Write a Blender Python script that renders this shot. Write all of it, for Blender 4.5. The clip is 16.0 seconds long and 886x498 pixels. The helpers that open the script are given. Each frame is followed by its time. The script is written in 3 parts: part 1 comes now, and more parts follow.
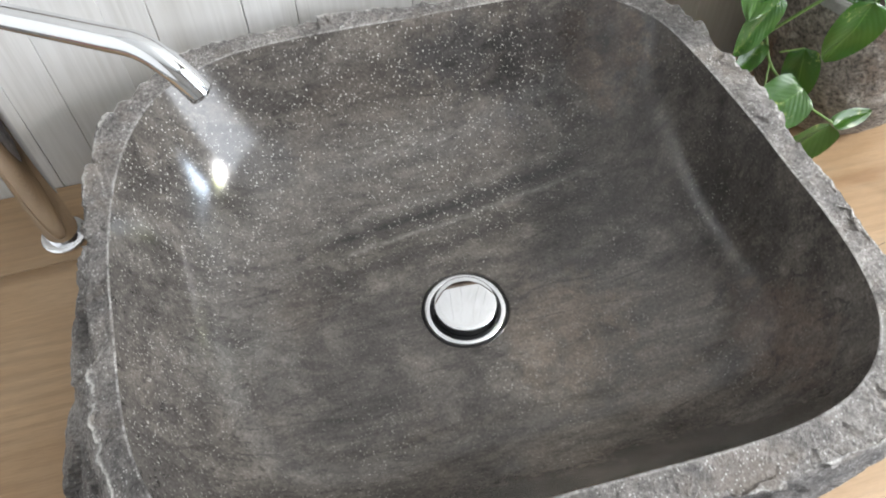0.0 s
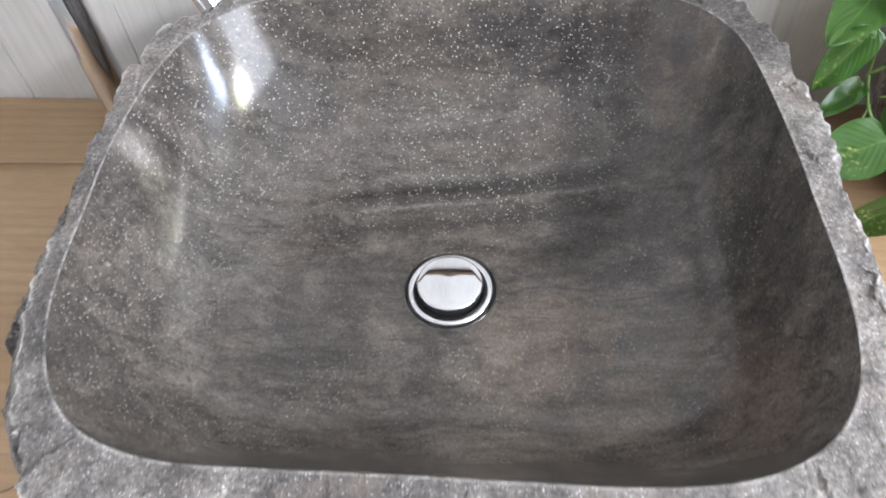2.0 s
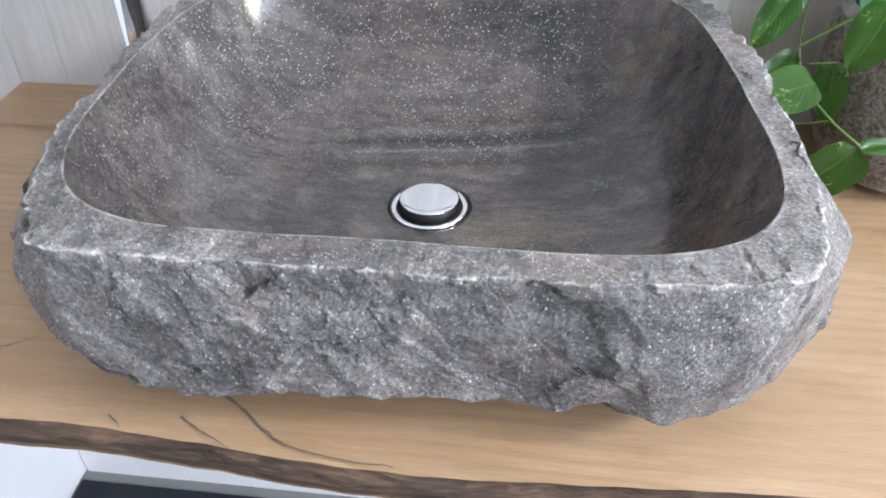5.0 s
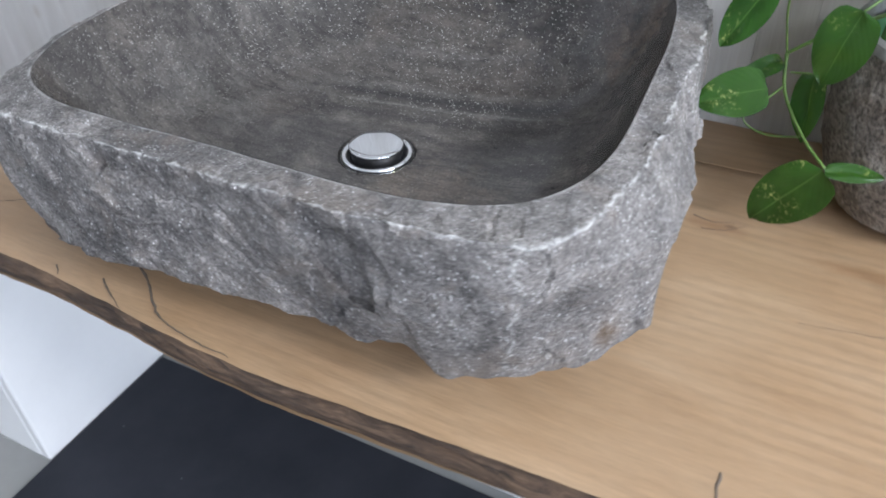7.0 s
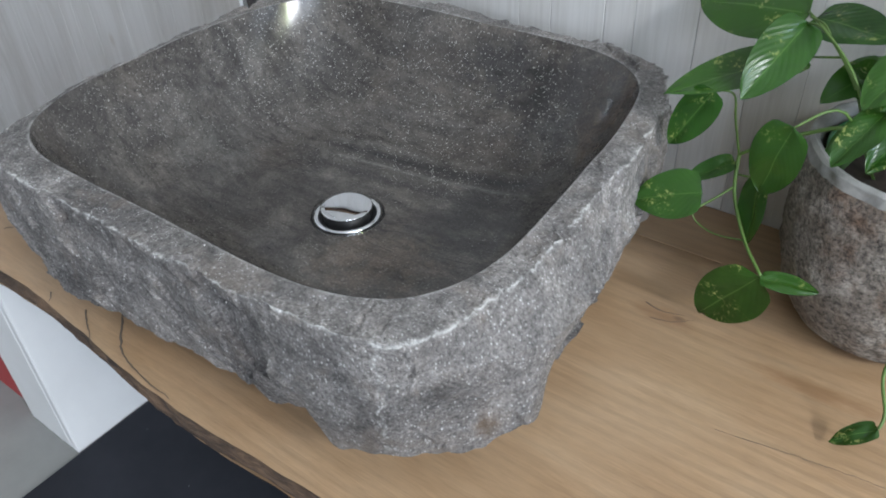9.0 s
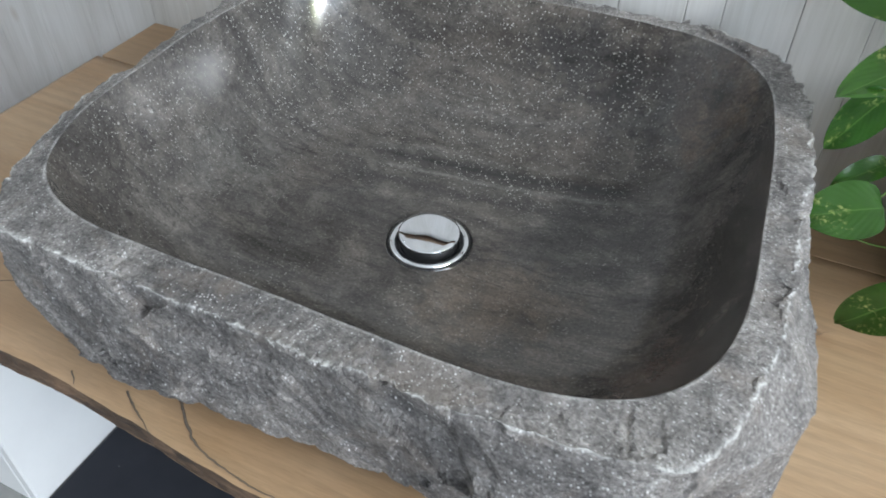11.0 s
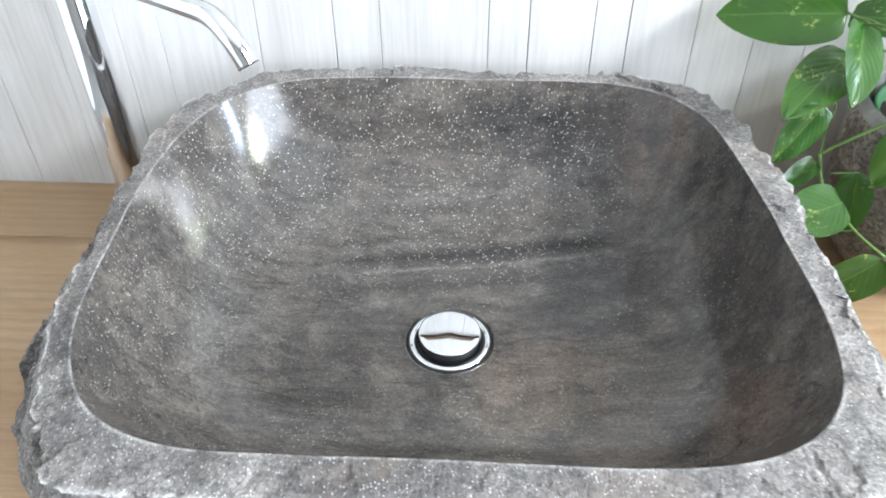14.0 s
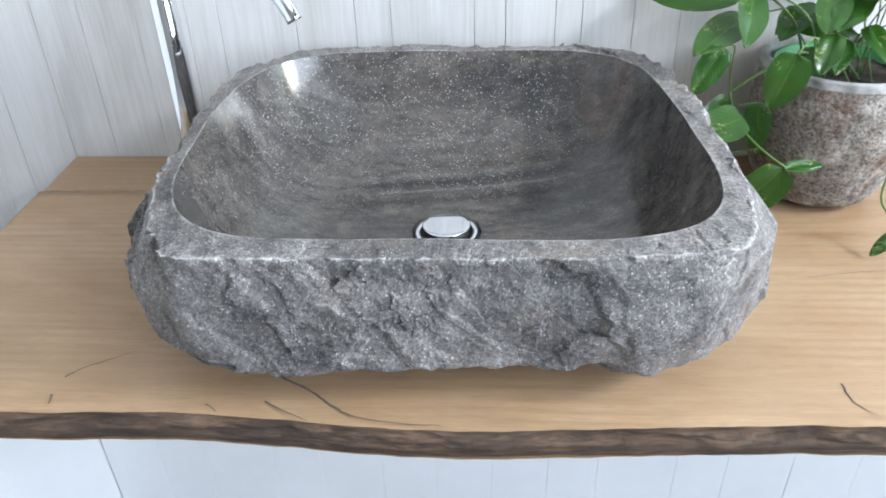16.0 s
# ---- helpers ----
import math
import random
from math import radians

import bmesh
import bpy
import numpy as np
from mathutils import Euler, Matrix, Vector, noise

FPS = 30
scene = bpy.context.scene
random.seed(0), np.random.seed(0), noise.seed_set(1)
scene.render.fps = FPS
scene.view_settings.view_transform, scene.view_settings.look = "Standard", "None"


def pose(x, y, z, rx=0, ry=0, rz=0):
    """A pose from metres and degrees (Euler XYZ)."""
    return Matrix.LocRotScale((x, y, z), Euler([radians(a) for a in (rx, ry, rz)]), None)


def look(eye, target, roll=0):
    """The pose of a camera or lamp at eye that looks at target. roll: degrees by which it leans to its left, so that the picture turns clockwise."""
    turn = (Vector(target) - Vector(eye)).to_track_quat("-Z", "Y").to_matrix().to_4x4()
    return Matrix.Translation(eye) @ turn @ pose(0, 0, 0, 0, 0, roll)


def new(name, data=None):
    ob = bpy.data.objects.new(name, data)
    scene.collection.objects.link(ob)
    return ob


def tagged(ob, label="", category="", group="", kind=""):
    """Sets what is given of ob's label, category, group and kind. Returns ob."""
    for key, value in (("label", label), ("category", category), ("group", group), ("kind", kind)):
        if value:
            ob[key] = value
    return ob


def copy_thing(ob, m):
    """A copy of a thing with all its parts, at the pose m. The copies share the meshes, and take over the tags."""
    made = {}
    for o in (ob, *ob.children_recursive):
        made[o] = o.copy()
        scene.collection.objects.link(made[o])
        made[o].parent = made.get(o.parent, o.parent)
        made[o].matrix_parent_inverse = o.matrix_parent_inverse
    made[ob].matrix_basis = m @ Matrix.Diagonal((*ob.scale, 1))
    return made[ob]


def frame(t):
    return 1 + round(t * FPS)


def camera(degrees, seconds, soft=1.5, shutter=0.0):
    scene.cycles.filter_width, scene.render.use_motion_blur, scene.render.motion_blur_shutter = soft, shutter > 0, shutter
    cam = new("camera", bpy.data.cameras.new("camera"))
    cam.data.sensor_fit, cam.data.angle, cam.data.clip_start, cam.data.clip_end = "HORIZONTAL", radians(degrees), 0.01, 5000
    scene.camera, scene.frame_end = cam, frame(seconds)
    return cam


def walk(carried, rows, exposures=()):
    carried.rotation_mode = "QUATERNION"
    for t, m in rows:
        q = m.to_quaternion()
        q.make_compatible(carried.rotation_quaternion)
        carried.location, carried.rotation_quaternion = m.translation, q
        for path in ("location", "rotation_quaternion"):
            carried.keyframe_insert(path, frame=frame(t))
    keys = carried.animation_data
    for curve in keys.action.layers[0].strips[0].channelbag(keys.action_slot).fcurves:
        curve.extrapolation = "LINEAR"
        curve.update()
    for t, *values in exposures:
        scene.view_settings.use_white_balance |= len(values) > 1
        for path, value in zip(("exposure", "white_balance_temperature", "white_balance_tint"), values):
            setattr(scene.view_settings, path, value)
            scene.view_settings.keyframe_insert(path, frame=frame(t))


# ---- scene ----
cam = camera(59.2, 16.0, soft=1.8, shutter=0.4)
PATH = [
    (0, (-0.092, -0.302, 0.584), (0.182, 0.806, -1.058), -1.2),
    (0.5, (-0.098, -0.315, 0.569), (0.2, 0.767, -1.086), -0.7),
    (1, (-0.043, -0.292, 0.55), (0.031, 0.789, -1.13), -3.7),
    (1.5, (0.029, -0.289, 0.539), (-0.121, 0.829, -1.113), -5.8),
    (2, (0.049, -0.332, 0.539), (-0.137, 0.865, -1.053), -5.6),
    (2.5, (0.024, -0.428, 0.54), (-0.074, 0.855, -0.991), -2.9),
    (3, (0.012, -0.505, 0.543), (-0.029, 0.916, -0.864), -1.1),
    (3.2, (0.01, -0.527, 0.528), (0.005, 0.964, -0.805), 0.8),
    (5.3, (0.112, -0.522, 0.421), (-0.177, 1.008, -0.835), -1.2),
    (5.5, (0.162, -0.505, 0.416), (-0.266, 1.002, -0.827), -2.4),
    (6, (0.226, -0.503, 0.423), (-0.318, 0.993, -0.787), -4.0),
    (6.5, (0.241, -0.537, 0.416), (-0.293, 0.912, -0.855), -3.4),
    (7, (0.339, -0.497, 0.418), (-0.414, 0.861, -0.842), -2.4),
    (7.5, (0.454, -0.437, 0.421), (-0.561, 0.775, -0.804), -4.2),
    (8, (0.483, -0.413, 0.433), (-0.563, 0.776, -0.788), -4.9),
    (8.5, (0.471, -0.413, 0.453), (-0.567, 0.781, -0.771), -4.5),
    (9, (0.447, -0.422, 0.468), (-0.535, 0.819, -0.755), -3.0),
    (9.5, (0.394, -0.448, 0.484), (-0.485, 0.859, -0.748), -0.9),
    (9.7, (0.363, -0.465, 0.49), (-0.463, 0.874, -0.745), -0.2),
    (11.8, (0.174, -0.353, 0.449), (-0.388, 0.953, -0.958), -0.3),
    (12, (0.169, -0.341, 0.446), (-0.357, 0.978, -0.962), -0.6),
    (12.5, (0.114, -0.343, 0.465), (-0.161, 1.044, -0.949), -1.7),
    (13, (0.028, -0.362, 0.475), (-0.029, 1.074, -0.916), 0.3),
    (13.5, (0.009, -0.379, 0.485), (-0.012, 1.095, -0.867), 1.2),
    (14, (0.019, -0.426, 0.507), (-0.066, 1.091, -0.793), -0.4),
    (14.5, (0.042, -0.49, 0.519), (-0.05, 1.076, -0.722), 0.0),
    (15, (0.06, -0.591, 0.52), (-0.078, 1.033, -0.639), -0.4),
    (15.5, (0.062, -0.642, 0.49), (-0.126, 0.993, -0.646), -2.5),
    (16, (0.043, -0.678, 0.478), (-0.073, 0.981, -0.632), -1.9),
]
walk(cam, [(t, look(eye, target, roll)) for t, eye, target, roll in PATH], [(0, 0.06, 6600, 12), (1, 0.06, 6500, 14), (2, 0.24, 6400, 16), (2.5, 0.34, 6200, 13), (3, 0.45, 6200, 14), (5.5, 0.04, 6020, 16), (6.5, -0.10, 5980, 14), (7.5, -0.56, 6020, 15), (9, -0.70, 6080, 11), (9.6, -0.68, 6000, 9), (12, 0.02, 6200, 10), (13, 0.42, 6150, 12), (14.5, 0.52, 6150, 10), (15.2, 0.32, 6080, 10), (16, 0.10, 5920, 11)])

# ---- light and world ----
world = bpy.data.worlds.new("sky")
scene.world = world
world.use_nodes = True
wn = world.node_tree.nodes
sky = wn.new("ShaderNodeTexSky")
sky.sky_type, sky.sun_disc = "NISHITA", False
sky.sun_elevation, sky.sun_rotation = radians(40), radians(60)
world.node_tree.links.new(sky.outputs[0], wn["Background"].inputs[0])
wn["Background"].inputs[1].default_value = 0.12


def window_light(name, at, target, w, h, power, colour):
    """Area lamp at an opening: sky light of an inferred window, or added fill."""
    data = bpy.data.lights.new(name, "AREA")
    data.shape, data.size, data.size_y, data.energy, data.color = "RECTANGLE", w, h, power, colour
    ob = new(name, data)
    ob.matrix_world = look(at, target)
    return ob


window_light("window_light", (2.39, -0.70, 1.64), (0.0, -0.20, 0.30), 0.54, 0.26, 66, (0.97, 0.98, 0.98))
window_light("window_light", (2.39, -0.33, 1.58), (0.0, -0.20, 0.30), 0.14, 0.26, 6, (0.86, 0.98, 0.42))
window_light("window_light", (2.39, 0.02, 0.92), (0.0, 0.0, 0.20), 0.22, 0.50, 17, (0.66, 0.82, 1.0))
# Fill added to brighten the whole room; no window is known here.
window_light("window_light", (2.39, -1.95, 1.00), (-0.4, -0.7, 0.40), 1.7, 2.7, 150, (0.86, 0.93, 1.0))


# ---- materials ----
def material(name, base=(0.5, 0.5, 0.5), rough=0.5, metal=0.0):
    m = bpy.data.materials.new(name)
    m.use_nodes = True
    b = m.node_tree.nodes["Principled BSDF"]
    b.inputs["Base Color"].default_value = (*base, 1)
    b.inputs["Roughness"].default_value = rough
    b.inputs["Metallic"].default_value = metal
    return m


class Net:
    """Short hand for building a node tree."""

    def __init__(self, m):
        self.t = m.node_tree
        self.b = self.t.nodes["Principled BSDF"]

    def node(self, kind, **values):
        n = self.t.nodes.new(kind)
        for k, v in values.items():
            n.inputs[k.replace("_", " ")].default_value = v
        return n

    def link(self, a, b):
        self.t.links.new(a, b)

    def coords(self, scale=(1, 1, 1), turn=(0, 0, 0)):
        c, m = self.node("ShaderNodeTexCoord"), self.node("ShaderNodeMapping")
        m.inputs["Scale"].default_value, m.inputs["Rotation"].default_value = scale, turn
        self.link(c.outputs["Object"], m.inputs["Vector"])
        return m.outputs[0]

    def noise(self, vec, scale, detail=4.0, rough=0.5, distortion=0.0):
        n = self.node("ShaderNodeTexNoise", Scale=scale, Detail=detail, Roughness=rough, Distortion=distortion)
        self.link(vec, n.inputs["Vector"])
        return n.outputs["Fac"]

    def voronoi(self, vec, scale, feature="F1"):
        n = self.node("ShaderNodeTexVoronoi", Scale=scale)
        n.feature = feature
        self.link(vec, n.inputs["Vector"])
        return n

    def ramp(self, fac, *stops):
        n = self.node("ShaderNodeValToRGB")
        e = n.color_ramp.elements
        for i, (p, c) in enumerate(stops):
            el = e[i] if i < 2 else e.new(p)
            el.position = p
            el.color = (*c, 1) if isinstance(c, tuple) else (c, c, c, 1)
        self.link(fac, n.inputs[0])
        return n.outputs[0]

    def mix(self, fac, a, b, mode="MIX"):
        n = self.node("ShaderNodeMix")
        n.data_type, n.blend_type = "RGBA", mode
        for s, v in ((n.inputs[0], fac), (n.inputs[6], a), (n.inputs[7], b)):
            if isinstance(v, (int, float)):
                s.default_value = v
            elif isinstance(v, tuple):
                s.default_value = (*v, 1)
            else:
                self.link(v, s)
        return n.outputs[2]

    def math(self, op, a, b=0.0):
        n = self.node("ShaderNodeMath")
        n.operation = op
        for s, v in ((n.inputs[0], a), (n.inputs[1], b)):
            if isinstance(v, (int, float)):
                s.default_value = v
            else:
                self.link(v, s)
        return n.outputs[0]

    def bump(self, height, strength, distance, under=None):
        n = self.node("ShaderNodeBump", Strength=strength, Distance=distance)
        self.link(height, n.inputs["Height"])
        if under is not None:
            self.link(under, n.inputs["Normal"])
        return n.outputs[0]

    def out(self, colour=None, rough=None, normal=None):
        for v, s in ((colour, "Base Color"), (rough, "Roughness"), (normal, "Normal")):
            if v is not None:
                self.link(v, self.b.inputs[s])


def polished_stone():
    m = material("polished_stone", rough=0.22)
    n = Net(m)
    v = n.coords()
    place = n.node("ShaderNodeSeparateXYZ")
    n.link(v, place.inputs[0])
    long = n.coords((0.8, 1.9, 1.5), (0, 0, radians(-4)))
    cloud = n.noise(v, 11, 6, 0.65, 0.9)
    band = n.noise(long, 10, 10, 0.72, 1.2)
    grain = n.noise(v, 420, 3, 0.7)
    mottle = n.noise(n.coords((0.7, 1.3, 1)), 70, 8, 0.78, 0.5)
    c = n.ramp(band, (0.32, (0.040, 0.036, 0.033)), (0.48, (0.078, 0.070, 0.064)), (0.66, (0.132, 0.118, 0.104)))
    brown = n.ramp(n.noise(v, 6.5, 4, 0.6, 0.8), (0.52, 0.0), (0.70, 1.0))
    c = n.mix(n.math("MULTIPLY", brown, 0.12), c, (0.19, 0.14, 0.10))
    # Stone stains; some dark patches also paint mirrored dark and shade on the walls.
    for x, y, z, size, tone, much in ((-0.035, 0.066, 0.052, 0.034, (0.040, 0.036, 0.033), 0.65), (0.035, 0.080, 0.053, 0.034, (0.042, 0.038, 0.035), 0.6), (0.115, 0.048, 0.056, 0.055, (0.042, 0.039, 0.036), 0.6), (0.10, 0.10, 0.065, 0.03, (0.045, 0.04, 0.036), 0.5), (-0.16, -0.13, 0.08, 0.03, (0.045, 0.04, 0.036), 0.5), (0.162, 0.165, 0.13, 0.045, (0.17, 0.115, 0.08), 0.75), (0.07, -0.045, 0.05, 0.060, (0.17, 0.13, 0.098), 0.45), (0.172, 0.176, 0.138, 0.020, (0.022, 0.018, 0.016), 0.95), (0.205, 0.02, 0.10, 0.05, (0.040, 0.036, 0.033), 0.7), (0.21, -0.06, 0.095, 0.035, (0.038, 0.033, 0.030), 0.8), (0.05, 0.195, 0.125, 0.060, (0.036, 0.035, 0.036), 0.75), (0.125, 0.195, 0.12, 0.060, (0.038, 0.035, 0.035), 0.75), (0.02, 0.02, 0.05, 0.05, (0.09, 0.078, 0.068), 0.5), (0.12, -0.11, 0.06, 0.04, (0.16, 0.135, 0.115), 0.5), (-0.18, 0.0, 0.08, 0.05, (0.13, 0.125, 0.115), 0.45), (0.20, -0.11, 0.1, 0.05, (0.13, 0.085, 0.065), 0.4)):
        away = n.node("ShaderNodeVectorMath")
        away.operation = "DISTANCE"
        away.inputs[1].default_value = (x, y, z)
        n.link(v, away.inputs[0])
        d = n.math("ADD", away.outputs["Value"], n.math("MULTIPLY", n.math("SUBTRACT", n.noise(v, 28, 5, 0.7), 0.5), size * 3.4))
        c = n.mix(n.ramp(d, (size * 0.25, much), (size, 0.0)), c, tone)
    # long bedding veins that run across the bowl; dark bands paint a dark reflection
    for y0, wave, wide, tone, much in ((0.0835, 0.030, 0.0006, (0.24, 0.23, 0.21), 0.35), (0.098, 0.020, 0.015, (0.028, 0.026, 0.025), 1.0), (0.062, 0.030, 0.010, (0.034, 0.031, 0.029), 0.8), (0.112, 0.045, 0.006, (0.19, 0.18, 0.165), 0.25), (0.066, 0.06, 0.007, (0.055, 0.05, 0.046), 0.45), (0.160, 0.05, 0.007, (0.18, 0.17, 0.16), 0.25), (-0.10, 0.09, 0.012, (0.075, 0.068, 0.06), 0.45)):
        bend = n.math("MULTIPLY", n.math("SUBTRACT", n.noise(n.coords((1, 0.4, 0.4)), 7 + y0 * 20, 6, 0.62), 0.5), wave)
        tilt = n.math("SUBTRACT", place.outputs[1], n.math("MULTIPLY", place.outputs[0], 0.12))
        d = n.math("ABSOLUTE", n.math("ADD", n.math("SUBTRACT", tilt, y0), bend))
        gate = n.ramp(n.noise(v, 9 + y0 * 9, 3), (0.36, 0.15 * much), (0.50, much))
        ends = n.ramp(n.math("ABSOLUTE", n.math("SUBTRACT", place.outputs[0], 0.02)), (0.10, 1.0), (0.17, 0.1))
        c = n.mix(n.math("MULTIPLY", n.math("MULTIPLY", n.ramp(d, (0.0, 1.0), (wide, 0.0)), gate), ends), c, tone)
    wisp = n.noise(n.coords((1.0, 3.2, 2.0), (0, 0, radians(7))), 16, 10, 0.74, 2.2)
    c = n.mix(n.ramp(wisp, (0.36, 0.75), (0.46, 0.0)), c, (0.034, 0.031, 0.029))
    c = n.mix(n.ramp(wisp, (0.58, 0.0), (0.72, 0.40)), c, (0.20, 0.175, 0.15))
    c = n.mix(0.75, c, n.ramp(mottle, (0.28, 0.26), (0.72, 0.74)), "OVERLAY")
    c = n.mix(0.65, c, n.ramp(grain, (0.28, 0.24), (0.72, 0.78)), "OVERLAY")
    c = n.mix(1.0, c, n.ramp(cloud, (0.32, 0.60), (0.54, 1.0)), "MULTIPLY")
    # small pale fossils, thick in some zones and thin in others
    for scale, size, where, stretch in ((400, 0.34, 0.47, (1, 1.5, 1)), (260, 0.25, 0.53, (1.5, 1, 1)), (150, 0.15, 0.57, (1, 1.3, 1.6)), (60, 0.09, 0.60, (1.7, 1, 1))):
        warp = n.node("ShaderNodeVectorMath")
        warp.operation = "ADD"
        shake = n.node("ShaderNodeTexNoise", Scale=scale * 2.0)
        n.link(v, shake.inputs["Vector"])
        small = n.node("ShaderNodeVectorMath")
        small.operation = "SCALE"
        small.inputs["Scale"].default_value = 0.9 / scale
        n.link(shake.outputs["Color"], small.inputs[0])
        n.link(n.coords(stretch, (0.3, 0.2, scale)), warp.inputs[0])
        n.link(small.outputs[0], warp.inputs[1])
        cell = n.voronoi(warp.outputs[0], scale)
        tint = n.node("ShaderNodeSeparateColor")
        n.link(cell.outputs["Color"], tint.inputs[0])
        some = n.ramp(tint.outputs[0], (0.62, 0.0), (0.92, 1.0))
        near = n.ramp(cell.outputs["Distance"], (size * 0.6, 1.0), (size, 0.0))
        side = n.math("ADD", n.math("MULTIPLY", place.outputs[0], -0.35), n.math("MULTIPLY", place.outputs[1], 0.60))
        zone = n.ramp(n.math("ADD", n.noise(v, 8.0, 4, 0.6), side), (where - 0.03, 0.10), (where + 0.24, 0.70))
        c = n.mix(n.math("MULTIPLY", n.math("MULTIPLY", some, near), zone), c, (0.64, 0.62, 0.57))
    n.out(c, n.ramp(mottle, (0.3, 0.11), (0.7, 0.20)))
    return m


def hewn_stone():
    m = material("hewn_stone", rough=0.52)
    n = Net(m)
    v = n.coords()
    big, mid, fine = n.noise(v, 14, 4, 0.6, 0.5), n.noise(v, 75, 6, 0.75, 0.4), n.noise(v, 380, 5, 0.75)
    c = n.ramp(big, (0.32, (0.090, 0.083, 0.080)), (0.50, (0.192, 0.177, 0.168)), (0.70, (0.298, 0.274, 0.257)))
    c = n.mix(0.8, c, n.ramp(mid, (0.30, 0.20), (0.70, 0.78)), "OVERLAY")
    c = n.mix(0.72, c, n.ramp(fine, (0.35, 0.15), (0.65, 0.85)), "OVERLAY")
    warm = n.ramp(n.noise(v, 22, 3, 0.6, 1.0), (0.54, 0.0), (0.70, 0.5))
    c = n.mix(warm, c, (0.23, 0.19, 0.16))
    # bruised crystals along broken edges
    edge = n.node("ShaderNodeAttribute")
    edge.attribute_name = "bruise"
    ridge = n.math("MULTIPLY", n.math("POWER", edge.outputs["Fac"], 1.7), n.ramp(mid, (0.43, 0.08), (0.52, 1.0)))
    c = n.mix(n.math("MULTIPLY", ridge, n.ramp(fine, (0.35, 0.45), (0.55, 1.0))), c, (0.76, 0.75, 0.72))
    cell = n.voronoi(n.coords((1.6, 1.6, 0.8), (0.4, 0.3, 0)), 330)
    tint = n.node("ShaderNodeSeparateColor")
    n.link(cell.outputs["Color"], tint.inputs[0])
    speck = n.math("MULTIPLY", n.ramp(tint.outputs[0], (0.42, 0.0), (0.72, 1.0)), n.ramp(cell.outputs["Distance"], (0.16, 1.0), (0.34, 0.0)))
    c = n.mix(n.math("MULTIPLY", speck, n.ramp(mid, (0.42, 0.25), (0.58, 1.0))), c, (0.78, 0.77, 0.75))
    away = n.node("ShaderNodeVectorMath")
    away.operation = "DISTANCE"
    away.inputs[1].default_value = (0.262, -0.150, 0.066)
    n.link(v, away.inputs[0])
    d = n.math("ADD", away.outputs["Value"], n.math("MULTIPLY", n.math("SUBTRACT", n.noise(v, 90, 4), 0.5), 0.03))
    c = n.mix(n.ramp(d, (0.003, 0.8), (0.013, 0.0)), c, (0.11, 0.07, 0.04))
    h = n.math("ADD", mid, n.math("MULTIPLY", fine, 0.45))
    n.out(c, n.ramp(fine, (0.35, 0.72), (0.65, 0.36)), n.bump(h, 1.0, 0.0040))
    return m


def oak(name, tone=1.0):
    m = material(name, rough=0.36)
    n = Net(m)
    v = n.coords()
    grain = n.noise(n.coords((3.0, 75, 75)), 6, 6, 0.65, 0.4)
    wide = n.noise(n.coords((1.7, 8, 8)), 3.0, 4, 0.55, 0.9)
    patch = n.noise(v, 5.0, 4, 0.6)
    pore = n.noise(n.coords((22, 420, 420)), 3, 3, 0.6)
    c = n.ramp(wide, (0.25, (0.375 * tone, 0.220 * tone, 0.108 * tone)), (0.52, (0.480 * tone, 0.304 * tone, 0.165 * tone)), (0.78, (0.55 * tone, 0.370 * tone, 0.218 * tone)))
    # growth rings met lengthwise, close in places and open in others
    wave = n.node("ShaderNodeTexWave", Scale=26.0, Distortion=5.0, Detail=4.0)
    wave.inputs["Detail Scale"].default_value = 1.1
    wave.bands_direction = "Y"
    n.link(n.coords((0.16, 1, 1), (0, 0, radians(1.5))), wave.inputs["Vector"])
    where = n.ramp(n.noise(n.coords((1.5, 5, 5)), 2.0, 2), (0.40, 0.05), (0.64, 0.42))
    c = n.mix(where, c, n.ramp(wave.outputs["Fac"], (0.10, 0.30), (0.6, 0.56)), "OVERLAY")
    c = n.mix(0.40, c, n.ramp(grain, (0.28, 0.30), (0.72, 0.64)), "OVERLAY")
    c = n.mix(0.22, c, n.ramp(pore, (0.35, 0.15), (0.55, 0.6)), "OVERLAY")
    c = n.mix(0.25, c, n.ramp(patch, (0.3, (0.33, 0.205, 0.105)), (0.7, (0.52, 0.40, 0.27))))
    # a knot and a brown streak
    for x, y, sx, sy, tone_of, much in ((0.288, 0.083, 0.034, 0.014, (0.27, 0.155, 0.080), 0.75), (0.300, 0.086, 0.008, 0.004, (0.10, 0.055, 0.035), 0.6), (0.420, 0.068, 0.060, 0.012, (0.25, 0.135, 0.062), 0.7), (-0.30, -0.165, 0.12, 0.02, (0.36, 0.23, 0.13), 0.4)):
        away = n.node("ShaderNodeVectorMath")
        away.operation = "DISTANCE"
        away.inputs[1].default_value = (x / sx, y / sy, 0)
        n.link(n.coords((1 / sx, 1 / sy, 0)), away.inputs[0])
        d = n.math("ADD", away.outputs["Value"], n.math("MULTIPLY", n.math("SUBTRACT", n.noise(n.coords((1, 3, 1)), 40, 4, 0.65), 0.5), 1.2))
        c = n.mix(n.ramp(d, (0.3, much), (1.0, 0.0)), c, tone_of)
    n.out(c, n.ramp(grain, (0.3, 0.30), (0.7, 0.46)), n.bump(n.math("ADD", pore, grain), 0.22, 0.0008))
    return m


